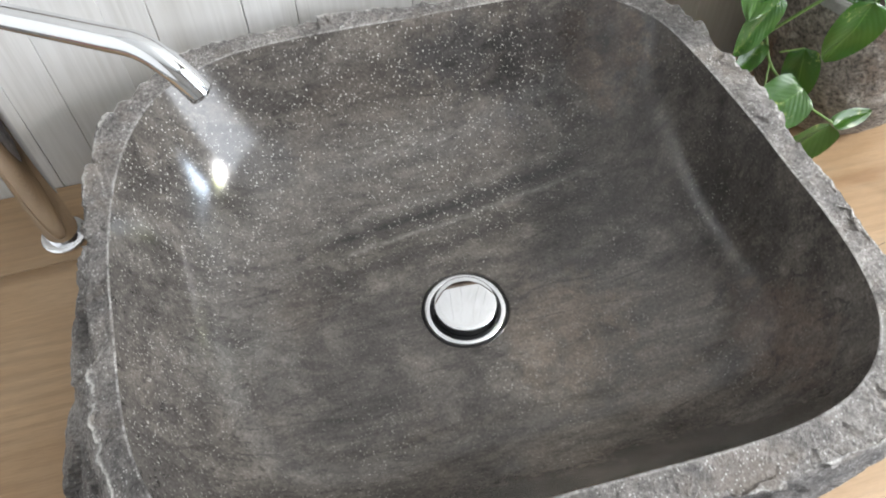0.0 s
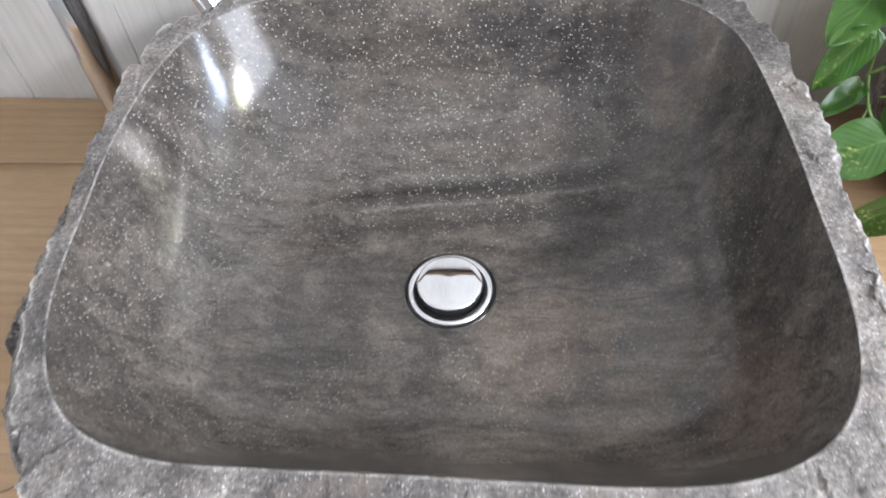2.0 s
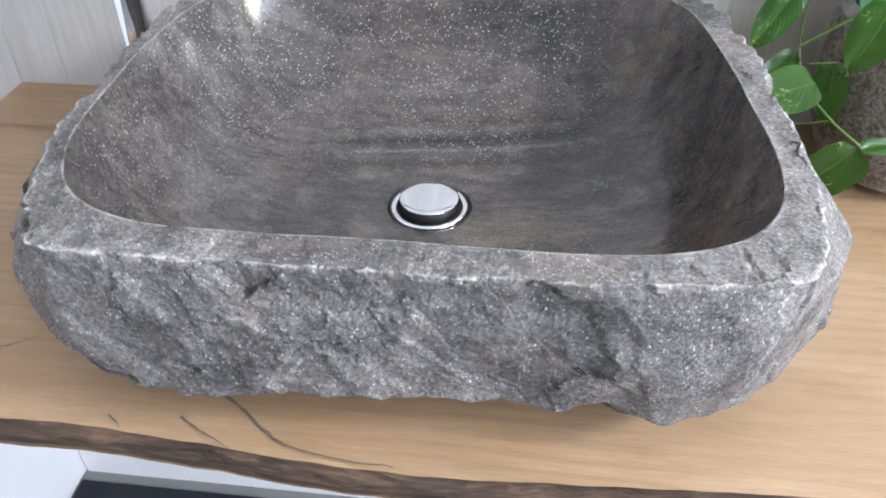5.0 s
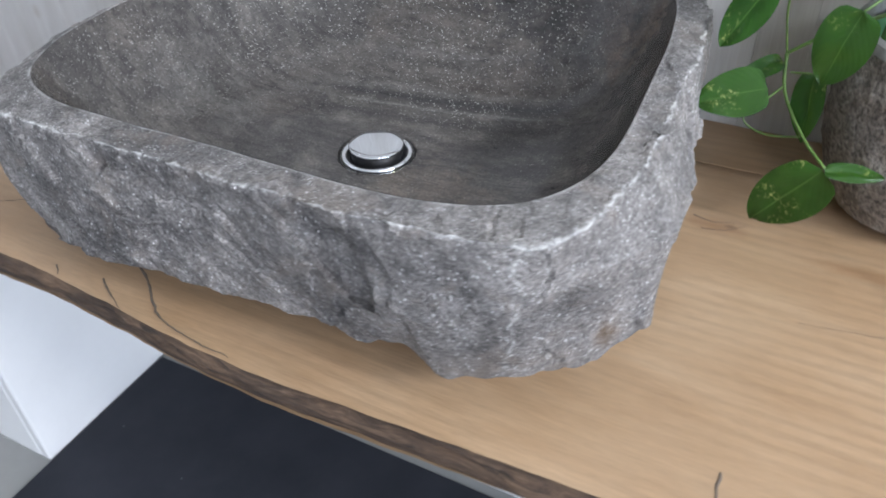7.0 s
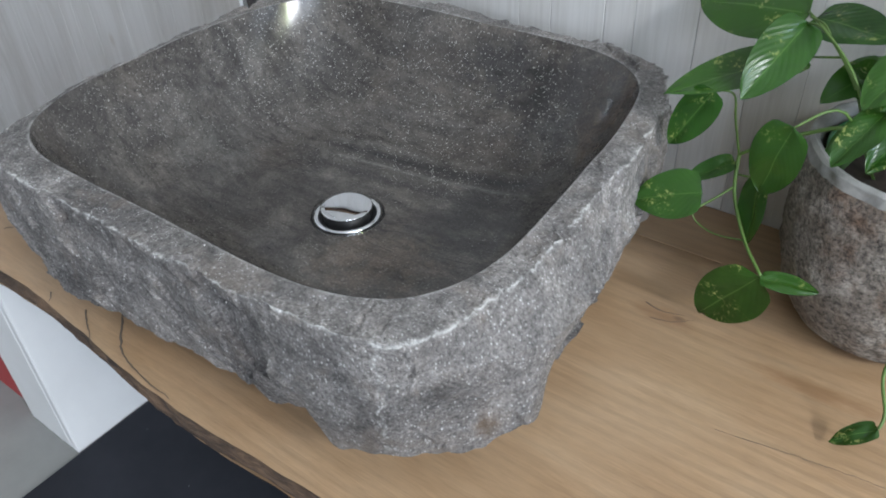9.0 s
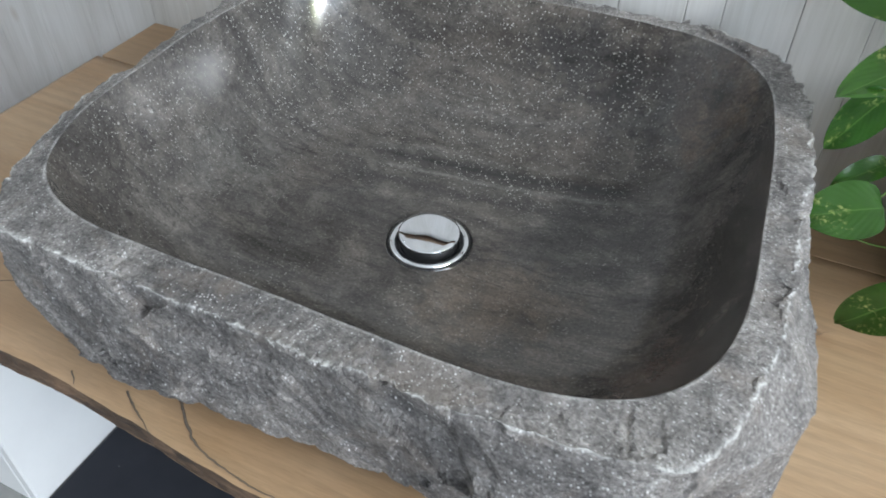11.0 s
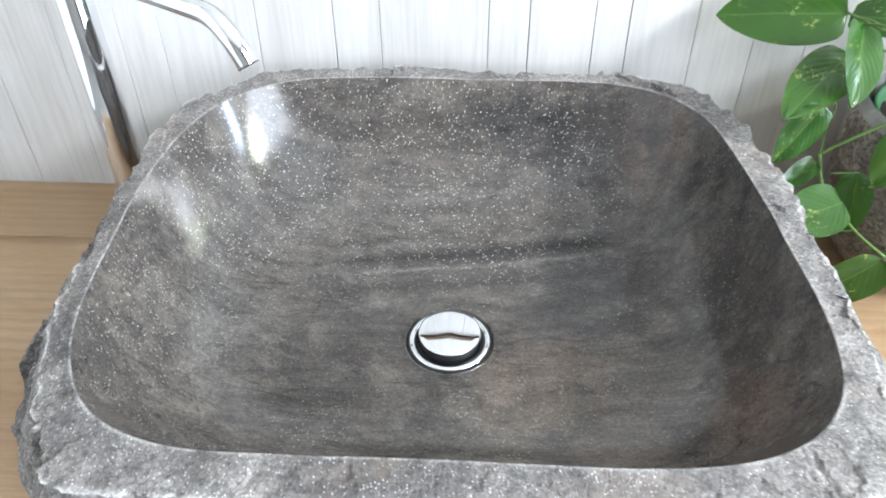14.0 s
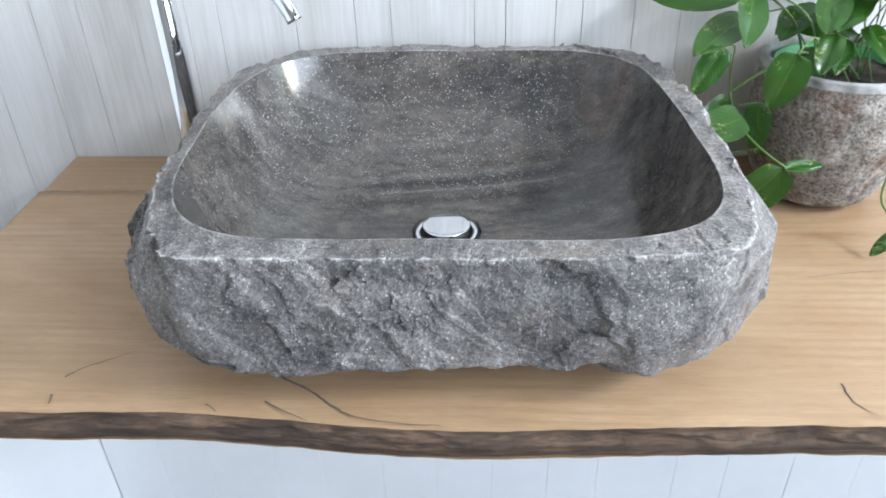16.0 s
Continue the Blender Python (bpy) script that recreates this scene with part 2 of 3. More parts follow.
def bark_edge():
    m = material("bark_edge", rough=0.75)
    n = Net(m)
    a = n.noise(n.coords((5, 30, 38)), 4, 6, 0.65, 0.8)
    b = n.noise(n.coords(), 9, 4, 0.6)
    c = n.ramp(a, (0.32, (0.036, 0.024, 0.017)), (0.50, (0.165, 0.100, 0.060)), (0.70, (0.34, 0.215, 0.130)))
    c = n.mix(n.ramp(b, (0.45, 0.0), (0.62, 0.7)), c, (0.055, 0.036, 0.026))
    n.out(c, None, n.bump(n.noise(n.coords((4, 30, 60)), 6, 8, 0.75, 0.6), 1.0, 0.005))
    return m


def white_board():
    m = material("whitewashed_board", rough=0.6)
    n = Net(m)
    info = n.node("ShaderNodeObjectInfo")
    grain = n.noise(n.coords((55, 20, 2.0)), 5, 5, 0.6, 0.5)
    patch = n.noise(n.coords((7, 7, 1.6)), 2.2, 4, 0.55, 0.8)
    c = n.ramp(patch, (0.30, (0.49, 0.475, 0.45)), (0.60, (0.595, 0.585, 0.57)))
    c = n.mix(0.26, c, n.ramp(grain, (0.3, 0.25), (0.6, 0.62)), "OVERLAY")
    c = n.mix(n.math("MULTIPLY", info.outputs["Random"], 0.3), c, (0.62, 0.60, 0.575))
    streak = n.ramp(n.noise(n.coords((90, 30, 3.5)), 2.3, 3, 0.5, 0.7), (0.66, 0.0), (0.74, 0.30))
    c = n.mix(streak, c, (0.52, 0.47, 0.41))
    # a few faint knots under the whitewash
    knot = n.voronoi(n.coords((9, 9, 5.5)), 1.0)
    pick = n.node("ShaderNodeSeparateColor")
    n.link(knot.outputs["Color"], pick.inputs[0])
    ring = n.math("MULTIPLY", n.ramp(knot.outputs["Distance"], (0.05, 0.55), (0.10, 0.0)), n.ramp(pick.outputs[0], (0.66, 0.0), (0.72, 1.0)))
    c = n.mix(ring, c, (0.40, 0.34, 0.28))
    n.out(c, None, n.bump(grain, 0.12, 0.001))
    return m


def plain_paint(name, base, amount=0.06, rough=0.6, scale=6.0):
    m = material(name, base, rough)
    n = Net(m)
    f = n.noise(n.coords(), scale, 6, 0.65)
    lo, hi = tuple(x * (1 - amount) for x in base), tuple(min(1, x * (1 + amount)) for x in base)
    n.out(n.ramp(f, (0.3, lo), (0.7, hi)), None, n.bump(n.noise(n.coords(), scale * 25, 3), 0.08, 0.001))
    return m


def pot_stone():
    m = material("pot_stone", rough=0.85)
    n = Net(m)
    v = n.coords()
    a, b = n.noise(v, 30, 6, 0.7), n.noise(v, 260, 5, 0.75)
    c = n.ramp(a, (0.30, (0.085, 0.070, 0.057)), (0.50, (0.22, 0.195, 0.168)), (0.70, (0.40, 0.375, 0.34)))
    rust = n.ramp(n.noise(v, 13, 4, 0.6, 0.6), (0.50, 0.0), (0.62, 0.75))
    c = n.mix(rust, c, (0.115, 0.060, 0.030))
    c = n.mix(0.8, c, n.ramp(b, (0.36, 0.06), (0.62, 0.84)), "OVERLAY")
    n.out(c, None, n.bump(n.math("ADD", b, n.math("MULTIPLY", a, 0.7)), 0.8, 0.003))
    return m


def leaf_green():
    m = material("leaf_green", rough=0.26)
    n = Net(m)
    uv = n.node("ShaderNodeUVMap")
    info = n.node("ShaderNodeObjectInfo")
    sep = n.node("ShaderNodeSeparateXYZ")
    n.link(uv.outputs[0], sep.inputs[0])
    across = n.math("ABSOLUTE", n.math("SUBTRACT", sep.outputs[0], 0.5))
    c = n.ramp(n.noise(n.coords(), 30, 4, 0.6), (0.3, (0.010, 0.046, 0.006)), (0.7, (0.026, 0.090, 0.011)))
    c = n.mix(n.math("MULTIPLY", info.outputs["Random"], 0.45), c, (0.050, 0.135, 0.014))
    fleck = n.ramp(n.noise(n.coords((1, 1, 1)), 260, 4, 0.65, 0.6), (0.54, 0.0), (0.62, 0.75))
    zone = n.ramp(n.noise(n.coords(), 40, 3), (0.54, 0.0), (0.66, 1.0))
    c = n.mix(n.math("MULTIPLY", fleck, zone), c, (0.42, 0.48, 0.14))
    c = n.mix(n.ramp(across, (0.006, 0.45), (0.018, 0.0)), c, (0.13, 0.26, 0.05))
    slant = n.math("ADD", sep.outputs[1], n.math("MULTIPLY", across, -0.9))
    vein = n.math("SINE", n.math("MULTIPLY", slant, 60.0))
    n.out(c, None, n.bump(vein, 0.10, 0.001))
    n.b.inputs["Subsurface Weight"].default_value = 0.0
    n.b.inputs["Transmission Weight"].default_value = 0.0
    # leaf blades let part of the daylight through
    tr = n.node("ShaderNodeBsdfTranslucent")
    n.link(n.mix(0.5, c, (0.16, 0.32, 0.03)), tr.inputs[0])
    mx = n.node("ShaderNodeMixShader")
    mx.inputs[0].default_value = 0.22
    n.link(n.b.outputs[0], mx.inputs[1])
    n.link(tr.outputs[0], mx.inputs[2])
    n.link(mx.outputs[0], n.t.nodes["Material Output"].inputs[0])
    return m


def woven_black():
    m = material("black_cloth", (0.012, 0.014, 0.02), 0.85)
    n = Net(m)
    lint = n.voronoi(n.coords(), 60)
    some = n.math("MULTIPLY", n.math("GREATER_THAN", lint.outputs["Color"], 0.86), n.ramp(lint.outputs["Distance"], (0.05, 0.7), (0.10, 0.0)))
    c = n.ramp(n.noise(n.coords(), 12, 5, 0.6), (0.3, (0.008, 0.010, 0.016)), (0.7, (0.018, 0.020, 0.028)))
    n.out(n.mix(some, c, (0.35, 0.35, 0.36)), None, n.bump(n.noise(n.coords(), 500, 2), 0.3, 0.001))
    return m


# The back strip's oak is darker to carry the shade behind the basin.
POLISHED, HEWN, OAK, OAK_BACK, BARK = polished_stone(), hewn_stone(), oak("oak", 0.79), oak("oak_shaded_strip", 0.68), bark_edge()
BOARD, POT, LEAF, CLOTH = white_board(), pot_stone(), leaf_green(), woven_black()
CHROME = material("chrome", (0.80, 0.81, 0.83), 0.035, 1.0)
# Black of the plug body, and of strips standing in for shade in gaps.
DARK = material("black_parts_and_shade", (0.01, 0.01, 0.011), 0.5)
CRACK = material("crack_shade", (0.135, 0.108, 0.085), 0.85)
SOIL = plain_paint("potting_soil", (0.035, 0.024, 0.018), 0.6, 0.95, 60)
PALE = plain_paint("pale_cement", (0.27, 0.265, 0.25), 0.35, 0.85, 40)
PLASTIC = plain_paint("green_plastic", (0.03, 0.22, 0.06), 0.1, 0.35)
STEM = plain_paint("green_stem", (0.085, 0.15, 0.03), 0.25, 0.5, 30)
PLASTER = plain_paint("white_plaster", (0.78, 0.78, 0.77), 0.04)
CONCRETE = plain_paint("concrete_floor", (0.25, 0.25, 0.24), 0.18, 0.8, 4)
DIM = plain_paint("grey_brown_plaster", (0.26, 0.245, 0.23), 0.08)
RED = plain_paint("red_paint", (0.42, 0.05, 0.05), 0.15)


# ---- building helpers ----
def mesh_of(name, verts, faces, mat, smooth=True, uvs=None):
    me = bpy.data.meshes.new(name)
    me.from_pydata([tuple(v) for v in verts], [], faces)
    me.materials.append(mat)
    if uvs is not None:
        layer = me.uv_layers.new(name="UVMap")
        for loop in me.loops:
            layer.data[loop.index].uv = uvs[loop.vertex_index]
    if smooth:
        me.polygons.foreach_set("use_smooth", [True] * len(me.polygons))
    me.update()
    return me


def part(name, verts, faces, mat, parent=None, label="", smooth=True, uvs=None):
    ob = new(name, mesh_of(name, verts, faces, mat, smooth, uvs))
    if parent is not None:
        ob.parent = parent
    return tagged(ob, label)


def box(x0, x1, y0, y1, z0, z1, bevel=0.002):
    bm = bmesh.new()
    bmesh.ops.create_cube(bm, size=1)
    for v in bm.verts:
        v.co = ((x0 + x1) / 2 + v.co.x * (x1 - x0), (y0 + y1) / 2 + v.co.y * (y1 - y0), (z0 + z1) / 2 + v.co.z * (z1 - z0))
    if bevel:
        bmesh.ops.bevel(bm, geom=bm.edges[:], offset=bevel, segments=1, affect="EDGES")
    out = [v.co.copy() for v in bm.verts], [[v.index for v in f.verts] for f in bm.faces]
    bm.free()
    return out


def loft(rings, close_first=False, close_last=False):
    """Quads between rings of equal count, each ring closed."""
    verts, faces, k = [p for r in rings for p in r], [], len(rings[0])
    for i in range(len(rings) - 1):
        for j in range(k):
            a, b = i * k + j, i * k + (j + 1) % k
            faces.append((a, b, b + k, a + k))
    if close_first:
        faces.append(tuple(range(k))[::-1])
    if close_last:
        faces.append(tuple(range((len(rings) - 1) * k, len(rings) * k)))
    return verts, faces


def turned(profile, count=64, at=(0, 0, 0)):
    return [[(at[0] + r * math.cos(2 * math.pi * j / count), at[1] + r * math.sin(2 * math.pi * j / count), at[2] + z) for j in range(count)] for r, z in profile]


def tube(points, radius, count=12, taper=1.0, smooth_steps=6, caps=True):
    """A round bar along a smooth line through the points."""
    pts = [Vector(p) for p in points]
    line = []
    for i in range(len(pts) - 1):
        p0, p1, p2, p3 = pts[max(i - 1, 0)], pts[i], pts[i + 1], pts[min(i + 2, len(pts) - 1)]
        for s in range(smooth_steps):
            t = s / smooth_steps
            line.append(0.5 * (2 * p1 + (p2 - p0) * t + (2 * p0 - 5 * p1 + 4 * p2 - p3) * t * t + (3 * p1 - p0 - 3 * p2 + p3) * t ** 3))
    line.append(pts[-1])
    rings, up = [], Vector((0.13, 0.31, 0.94))
    for i, p in enumerate(line):
        d = (line[min(i + 1, len(line) - 1)] - line[max(i - 1, 0)]).normalized()
        side = d.cross(up)
        if side.length < 1e-3:
            side = d.cross(Vector((1, 0, 0)))
        side.normalize()
        nrm = side.cross(d).normalized()
        up = nrm
        r = radius * (1 + (taper - 1) * i / (len(line) - 1))
        rings.append([p + r * (math.cos(2 * math.pi * j / count) * side + math.sin(2 * math.pi * j / count) * nrm) for j in range(count)])
    return loft(rings, caps, caps)


def outline(corners, count, soften):
    """Distance from the drain to a soft-cornered outline, at even angles."""
    out = []
    for i in range(count):
        a = 2 * math.pi * i / count
        dx, dy = math.cos(a), math.sin(a)
        best = 0.2
        for (x0, y0), (x1, y1) in zip(corners, corners[1:] + corners[:1]):
            ex, ey = x1 - x0, y1 - y0
            den = dx * ey - dy * ex
            if abs(den) > 1e-9:
                t, s = (x0 * ey - y0 * ex) / den, (x0 * dy - y0 * dx) / den
                if t > 0 and 0 <= s <= 1:
                    best = t
        out.append(best)
    r = np.array(out)
    for _ in range(3):
        r = sum(np.roll(r, k) for k in range(-soften, soften + 1)) / (2 * soften + 1)
    return r


def smoothstep(a, b, x):
    t = min(1, max(0, (x - a) / (b - a)))
    return t * t * (3 - 2 * t)


# ---- the room ----
FLOOR, TOP, LEFT, RIGHT, FRONT, BACK = -0.53, 2.5, -2.0, 2.4, -3.9, 0.262
tagged(part("floor", *box(LEFT - 0.1, RIGHT + 0.1, FRONT - 0.1, BACK + 0.1, FLOOR - 0.1, FLOOR, 0), CONCRETE, smooth=False), "grey concrete floor of the room", "floor", kind="structure")
tagged(part("ceiling", *box(LEFT - 0.1, RIGHT + 0.1, FRONT - 0.1, BACK + 0.1, TOP, TOP + 0.1, 0), PLASTER, smooth=False), "plain white ceiling", "ceiling", kind="structure")


def wall_with_windows(name, label, axis, at, thick, a0, a1, z0, z1, holes):
    """A wall across x or y with window openings, listed along it as (start, end, low, high)."""
    verts, faces, spans, a = [], [], [], a0
    for h0, h1, w0, w1 in holes:
        spans += [(a, h0, z0, z1), (h0, h1, z0, w0), (h0, h1, w1, z1)]
        a = h1
    for u0, u1, w0, w1 in spans + [(a, a1, z0, z1)]:
        v, f = box(at, at + thick, u0, u1, w0, w1, 0) if axis == "x" else box(u0, u1, at, at + thick, w0, w1, 0)
        faces += [[i + len(verts) for i in face] for face in f]
        verts += v
    return tagged(part(name, verts, faces, DIM, smooth=False), label, "wall", kind="structure")


wall_with_windows("wall_east", "unseen grey-brown plastered wall, openings for inferred windows and a fill lamp", "x", RIGHT, 0.1, FRONT, BACK + 0.1, FLOOR, TOP, [(-2.82, -1.08, -0.38, 2.36), (-0.98, -0.42, 1.48, 1.80), (-0.41, -0.25, 1.42, 1.74), (-0.10, 0.14, 0.66, 1.18)])
# Unseen walls: south kept dim for dark reflections, west white as a reflector.
tagged(part("wall_south", *box(LEFT, RIGHT, FRONT - 0.1, FRONT, FLOOR, TOP, 0), DIM, smooth=False), "unseen grey-brown wall behind the camera, dim to keep reflections dark", "wall", kind="structure")
tagged(part("wall_west", *box(LEFT - 0.1, LEFT, FRONT, BACK + 0.1, FLOOR, TOP, 0), PLASTER, smooth=False), "unseen white wall that bounces daylight onto the left side", "wall", kind="structure")
tagged(part("wall_backing", *box(LEFT, RIGHT, BACK + 0.012, BACK + 0.1, FLOOR, TOP, 0), DIM, smooth=False), "grey wall behind the boards", "wall", kind="structure")


def boards(name, label, y, z0, z1, joints, depth, gaps, mat):
    """Upright boards side by side with narrow joints, each a piece of its own."""
    wall = tagged(new(name), label, "wall", kind="structure")
    for a, b in zip(joints, joints[1:]):
        dy, g = random.uniform(0, 0.0005), random.choice(gaps)
        part("plank", *box(a + g, b - g, y + dy, y + depth, z0, z1, random.choice((0.0003, 0.0004, 0.0006, 0.0008))), mat, wall, smooth=False)
    return wall


rng = random.Random(4)
seen = [-0.466, -0.395, -0.331, -0.290, -0.230, -0.195, -0.121, -0.077, 0.024, 0.062, 0.122, 0.154, 0.215, 0.270, 0.318, 0.392, 0.447]
left, right = [seen[0]], [seen[-1]]
while left[-1] > LEFT:
    left.append(left[-1] - rng.choice((0.042, 0.06, 0.075, 0.1)))
while right[-1] < RIGHT:
    right.append(right[-1] + rng.choice((0.042, 0.06, 0.075, 0.1)))
boards("wall_north", "whitewashed upright timber boards with narrow dark joints", BACK, FLOOR, TOP, left[:0:-1] + seen + right[1:], 0.012, (0.00012, 0.0002, 0.0003), BOARD)
# Added out of view so the drain cap mirrors a dark band.
tagged(part("wall_batten", *box(-0.75, 0.75, BACK - 0.014, BACK - 0.0005, 0.356, 0.372, 0.0015), BARK, smooth=False), "unseen narrow dark strip on the white boards, mirrored in the drain cap", "batten", kind="structure")
LOW = 0.085
boards("wall_under_slab", "white boards closing the stand under the slab", LOW, FLOOR, -0.045, [-0.52, -0.44, -0.37, -0.27, -0.2, -0.11, -0.03, 0.05, 0.13, 0.2, 0.31, 0.38, 0.47, 0.56, 0.64, 0.75, 0.83, 0.9, 1.0, 1.1, 1.2], 0.012, (0.00005, 0.0001), PLASTER)

side = tagged(new("stand_panel"), "white painted upright panel carrying the slab's end", "panel")
part("front_board", *box(-0.658, -0.5405, -0.161, -0.140, FLOOR, -0.048, 0.002), PLASTER, side, smooth=False)
part("side_board", *box(-0.540, -0.522, -0.161, BACK - 0.002, FLOOR, -0.048, 0.002), PLASTER, side, smooth=False)
side2 = copy_thing(side, pose(1.80, 0, 0))
tagged(part("floor_mat", *box(-0.518, 1.0, -1.1, 0.068, FLOOR, FLOOR + 0.006, 0.002), CLOTH, smooth=False), "black cloth mat with white lint on the floor", "mat")
tagged(part("skirting_board", *box(-1.3, -0.662, -0.150, -0.125, FLOOR, FLOOR + 0.28, 0.003), RED, smooth=False), "dark red painted board standing on the floor", "board")


# ---- the oak slab ----
END_L, END_R, THICK = -0.530, 1.30, 0.045


def seam(x):
    """The joint between the two boards runs slightly askew."""
    return 0.1785 + 0.026 * min(x, 0.55)


def front_edge(x):
    return -0.213 - 0.014 * math.exp(-((x - 0.03) / 0.16) ** 2) + 0.004 * noise.noise((x * 7, 3.1, 0)) + 0.0015 * noise.noise((x * 40, 1.7, 0)) + 0.03 * max(0, x - 0.42)


slab = tagged(new("oak_slab"), "thick light oak slab with a dark live front edge", "slab")
NX, NY = 320, 24
top = []
for i in range(NX + 1):
    x = END_L + (END_R - END_L) * i / NX
    for j in range(NY + 1):
        y = seam(x) - 0.0014 + (front_edge(x) - seam(x)) * j / NY
        z = 0.0006 * noise.noise((x * 6, y * 25, 0)) - 0.003 * smoothstep(0.95, 1.0, j / NY)
        top.append((x - 0.004 * (j / NY), y, z))
faces = [(i * (NY + 1) + j, i * (NY + 1) + j + 1, (i + 1) * (NY + 1) + j + 1, (i + 1) * (NY + 1) + j) for i in range(NX) for j in range(NY)]
n0 = len(top)
bottom_v, under = [], -THICK
for i in range(NX + 1):
    x = END_L + (END_R - END_L) * i / NX
    bottom_v += [(x, seam(x) - 0.0014, under), (x - 0.004, front_edge(x) + 0.006, under)]
faces += [(n0 + 2 * i, n0 + 2 * i + 2, n0 + 2 * i + 3, n0 + 2 * i + 1) for i in range(NX)]
faces += [(i * (NY + 1), (i + 1) * (NY + 1), n0 + 2 * i + 2, n0 + 2 * i) for i in range(NX)]
faces.append([j for j in range(NY + 1)][::-1] + [n0, n0 + 1])
faces.append([NX * (NY + 1) + j for j in range(NY + 1)] + [n0 + 2 * NX + 1, n0 + 2 * NX])
part("front_board", top + bottom_v, faces, OAK, slab)
verts, faces, NX, NZ = [], [], 700, 12
for i in range(NX + 1):
    x = END_L + (END_R - END_L) * i / NX
    for j in range(NZ + 1):
        s = j / NZ
        rough = 0.0065 * noise.fractal((x * 14, s * 2.2, 2.0), 0.75, 2.1, 6) * math.sin(math.pi * min(1, s * 1.4 + 0.08))
        verts.append((x - 0.004, front_edge(x) - 0.0004 - 0.010 * math.sin(math.pi * s) * (0.5 + 0.5 * noise.noise((x * 5, 9, 0))) + rough + 0.008 * s, -0.003 - (THICK - 0.0035 + 0.004 * noise.noise((x * 6, 4, 1))) * s))
faces = [(i * (NZ + 1) + j, i * (NZ + 1) + j + 1, (i + 1) * (NZ + 1) + j + 1, (i + 1) * (NZ + 1) + j) for i in range(NX) for j in range(NZ)]
back_row = len(verts)
verts += [(x, y + 0.012, z) for x, y, z in verts[NZ::NZ + 1]]
faces += [(i * (NZ + 1) + NZ, back_row + i, back_row + i + 1, (i + 1) * (NZ + 1) + NZ) for i in range(NX)]
part("live_edge", verts, faces, BARK, slab, "dark brown rough bark edge")
verts, faces = box(END_L + 0.004, END_R, 0.0, BACK - 0.0005, -THICK, 0.0004, 0.0012)
verts = [(x, y + seam(x) + 0.0012 if y < 0.1 else y, z) for x, y, z in verts]
part("back_board", verts, faces, OAK_BACK, slab, smooth=False)
# Black strip set into the open joint in place of its shade.
verts, faces = box(END_L + 0.006, END_R - 0.002, -0.0012, 0.0010, -0.03, -0.008, 0)
part("joint", [(x, y + seam(x), z) for x, y, z in verts], faces, DARK, slab, "black strip in the joint, standing in for its shade", smooth=False)


# Raised dark strip drawn for the shaded groove of a crack.
def crack(points, width):
    v, f = tube([(x + 0.0015 * noise.noise((x * 90, y * 90, 3)), y + 0.0015 * noise.noise((x * 90, y * 90, 8)), 0) for x, y in points], width * 0.95, 6, 0.25, 14)
    v = [(p[0] + 0.0011 * noise.noise((p[0] * 170, p[1] * 170, 2)), p[1] + 0.0011 * noise.noise((p[0] * 170, p[1] * 170, 6)), p[2]) for p in v]
    return part("crack", [(p[0], p[1], 0.0004 + p[2] * 0.22) for p in v], f, CRACK, slab, "dark strip standing in for the shade in a crack")


crack([(-0.155, -0.163), (-0.140, -0.172), (-0.114, -0.186), (-0.088, -0.206), (-0.066, -0.218), (-0.033, -0.2235), (0.005, -0.2265)], 0.0016)
crack([(-0.149, -0.202), (-0.130, -0.212), (-0.108, -0.2225)], 0.0012)
crack([(-0.198, -0.205), (-0.188, -0.214)], 0.0009)
crack([(-0.340, -0.197), (-0.337, -0.210)], 0.0014)
crack([(-0.338, -0.176), (-0.326, -0.162), (-0.287, -0.139)], 0.0009)
crack([(0.347, -0.169), (0.349, -0.190), (0.362, -0.206)], 0.0011)
crack([(0.370, -0.012), (0.420, -0.003), (0.481, 0.005), (0.56, 0.012)], 0.0004)
crack([(0.268, 0.090), (0.285, 0.087), (0.303, 0.092)], 0.0009)
crack([(0.278, 0.074), (0.298, 0.079), (0.312, 0.092)], 0.0006)


# ---- the stone basin ----
COUNT = 900
INNER = outline([(-0.150, -0.189), (-0.203, -0.166), (-0.229, -0.10), (-0.236, 0.04), (-0.229, 0.115), (-0.20, 0.185), (-0.13, 0.2165), (0.15, 0.2165), (0.207, 0.179), (0.225, 0.08), (0.237, -0.085), (0.229, -0.145), (0.185, -0.182), (0.12, -0.189)], COUNT, 13)


def level(points, soften):
    """Radius and height, at even angles, of a closed line of corners round the stone."""
    r = outline([(x, y) for x, y, z in points], COUNT, soften)
    known = sorted((math.atan2(y, x) % (2 * math.pi), z) for x, y, z in points)
    angle, height = np.array([k[0] for k in known]), np.array([k[1] for k in known])
    a = np.arange(COUNT) * 2 * math.pi / COUNT
    return r, np.interp(a, angle, height, period=2 * math.pi)


OUTER, OUTER_Z = level([(-0.195, -0.214, 0.159), (-0.1, -0.219, 0.161), (0.0, -0.217, 0.161), (0.12, -0.215, 0.161), (0.205, -0.207, 0.161), (0.229, -0.199, 0.160), (0.244, -0.172, 0.158), (0.257, -0.10, 0.158), (0.254, -0.01, 0.160), (0.249, 0.07, 0.161), (0.240, 0.150, 0.161), (0.205, 0.212, 0.161), (0.13, 0.232, 0.161), (-0.09, 0.235, 0.161), (-0.18, 0.225, 0.161), (-0.236, 0.168, 0.160), (-0.253, 0.10, 0.158), (-0.252, 0.0, 0.156), (-0.248, -0.09, 0.153), (-0.228, -0.165, 0.153)], 2)
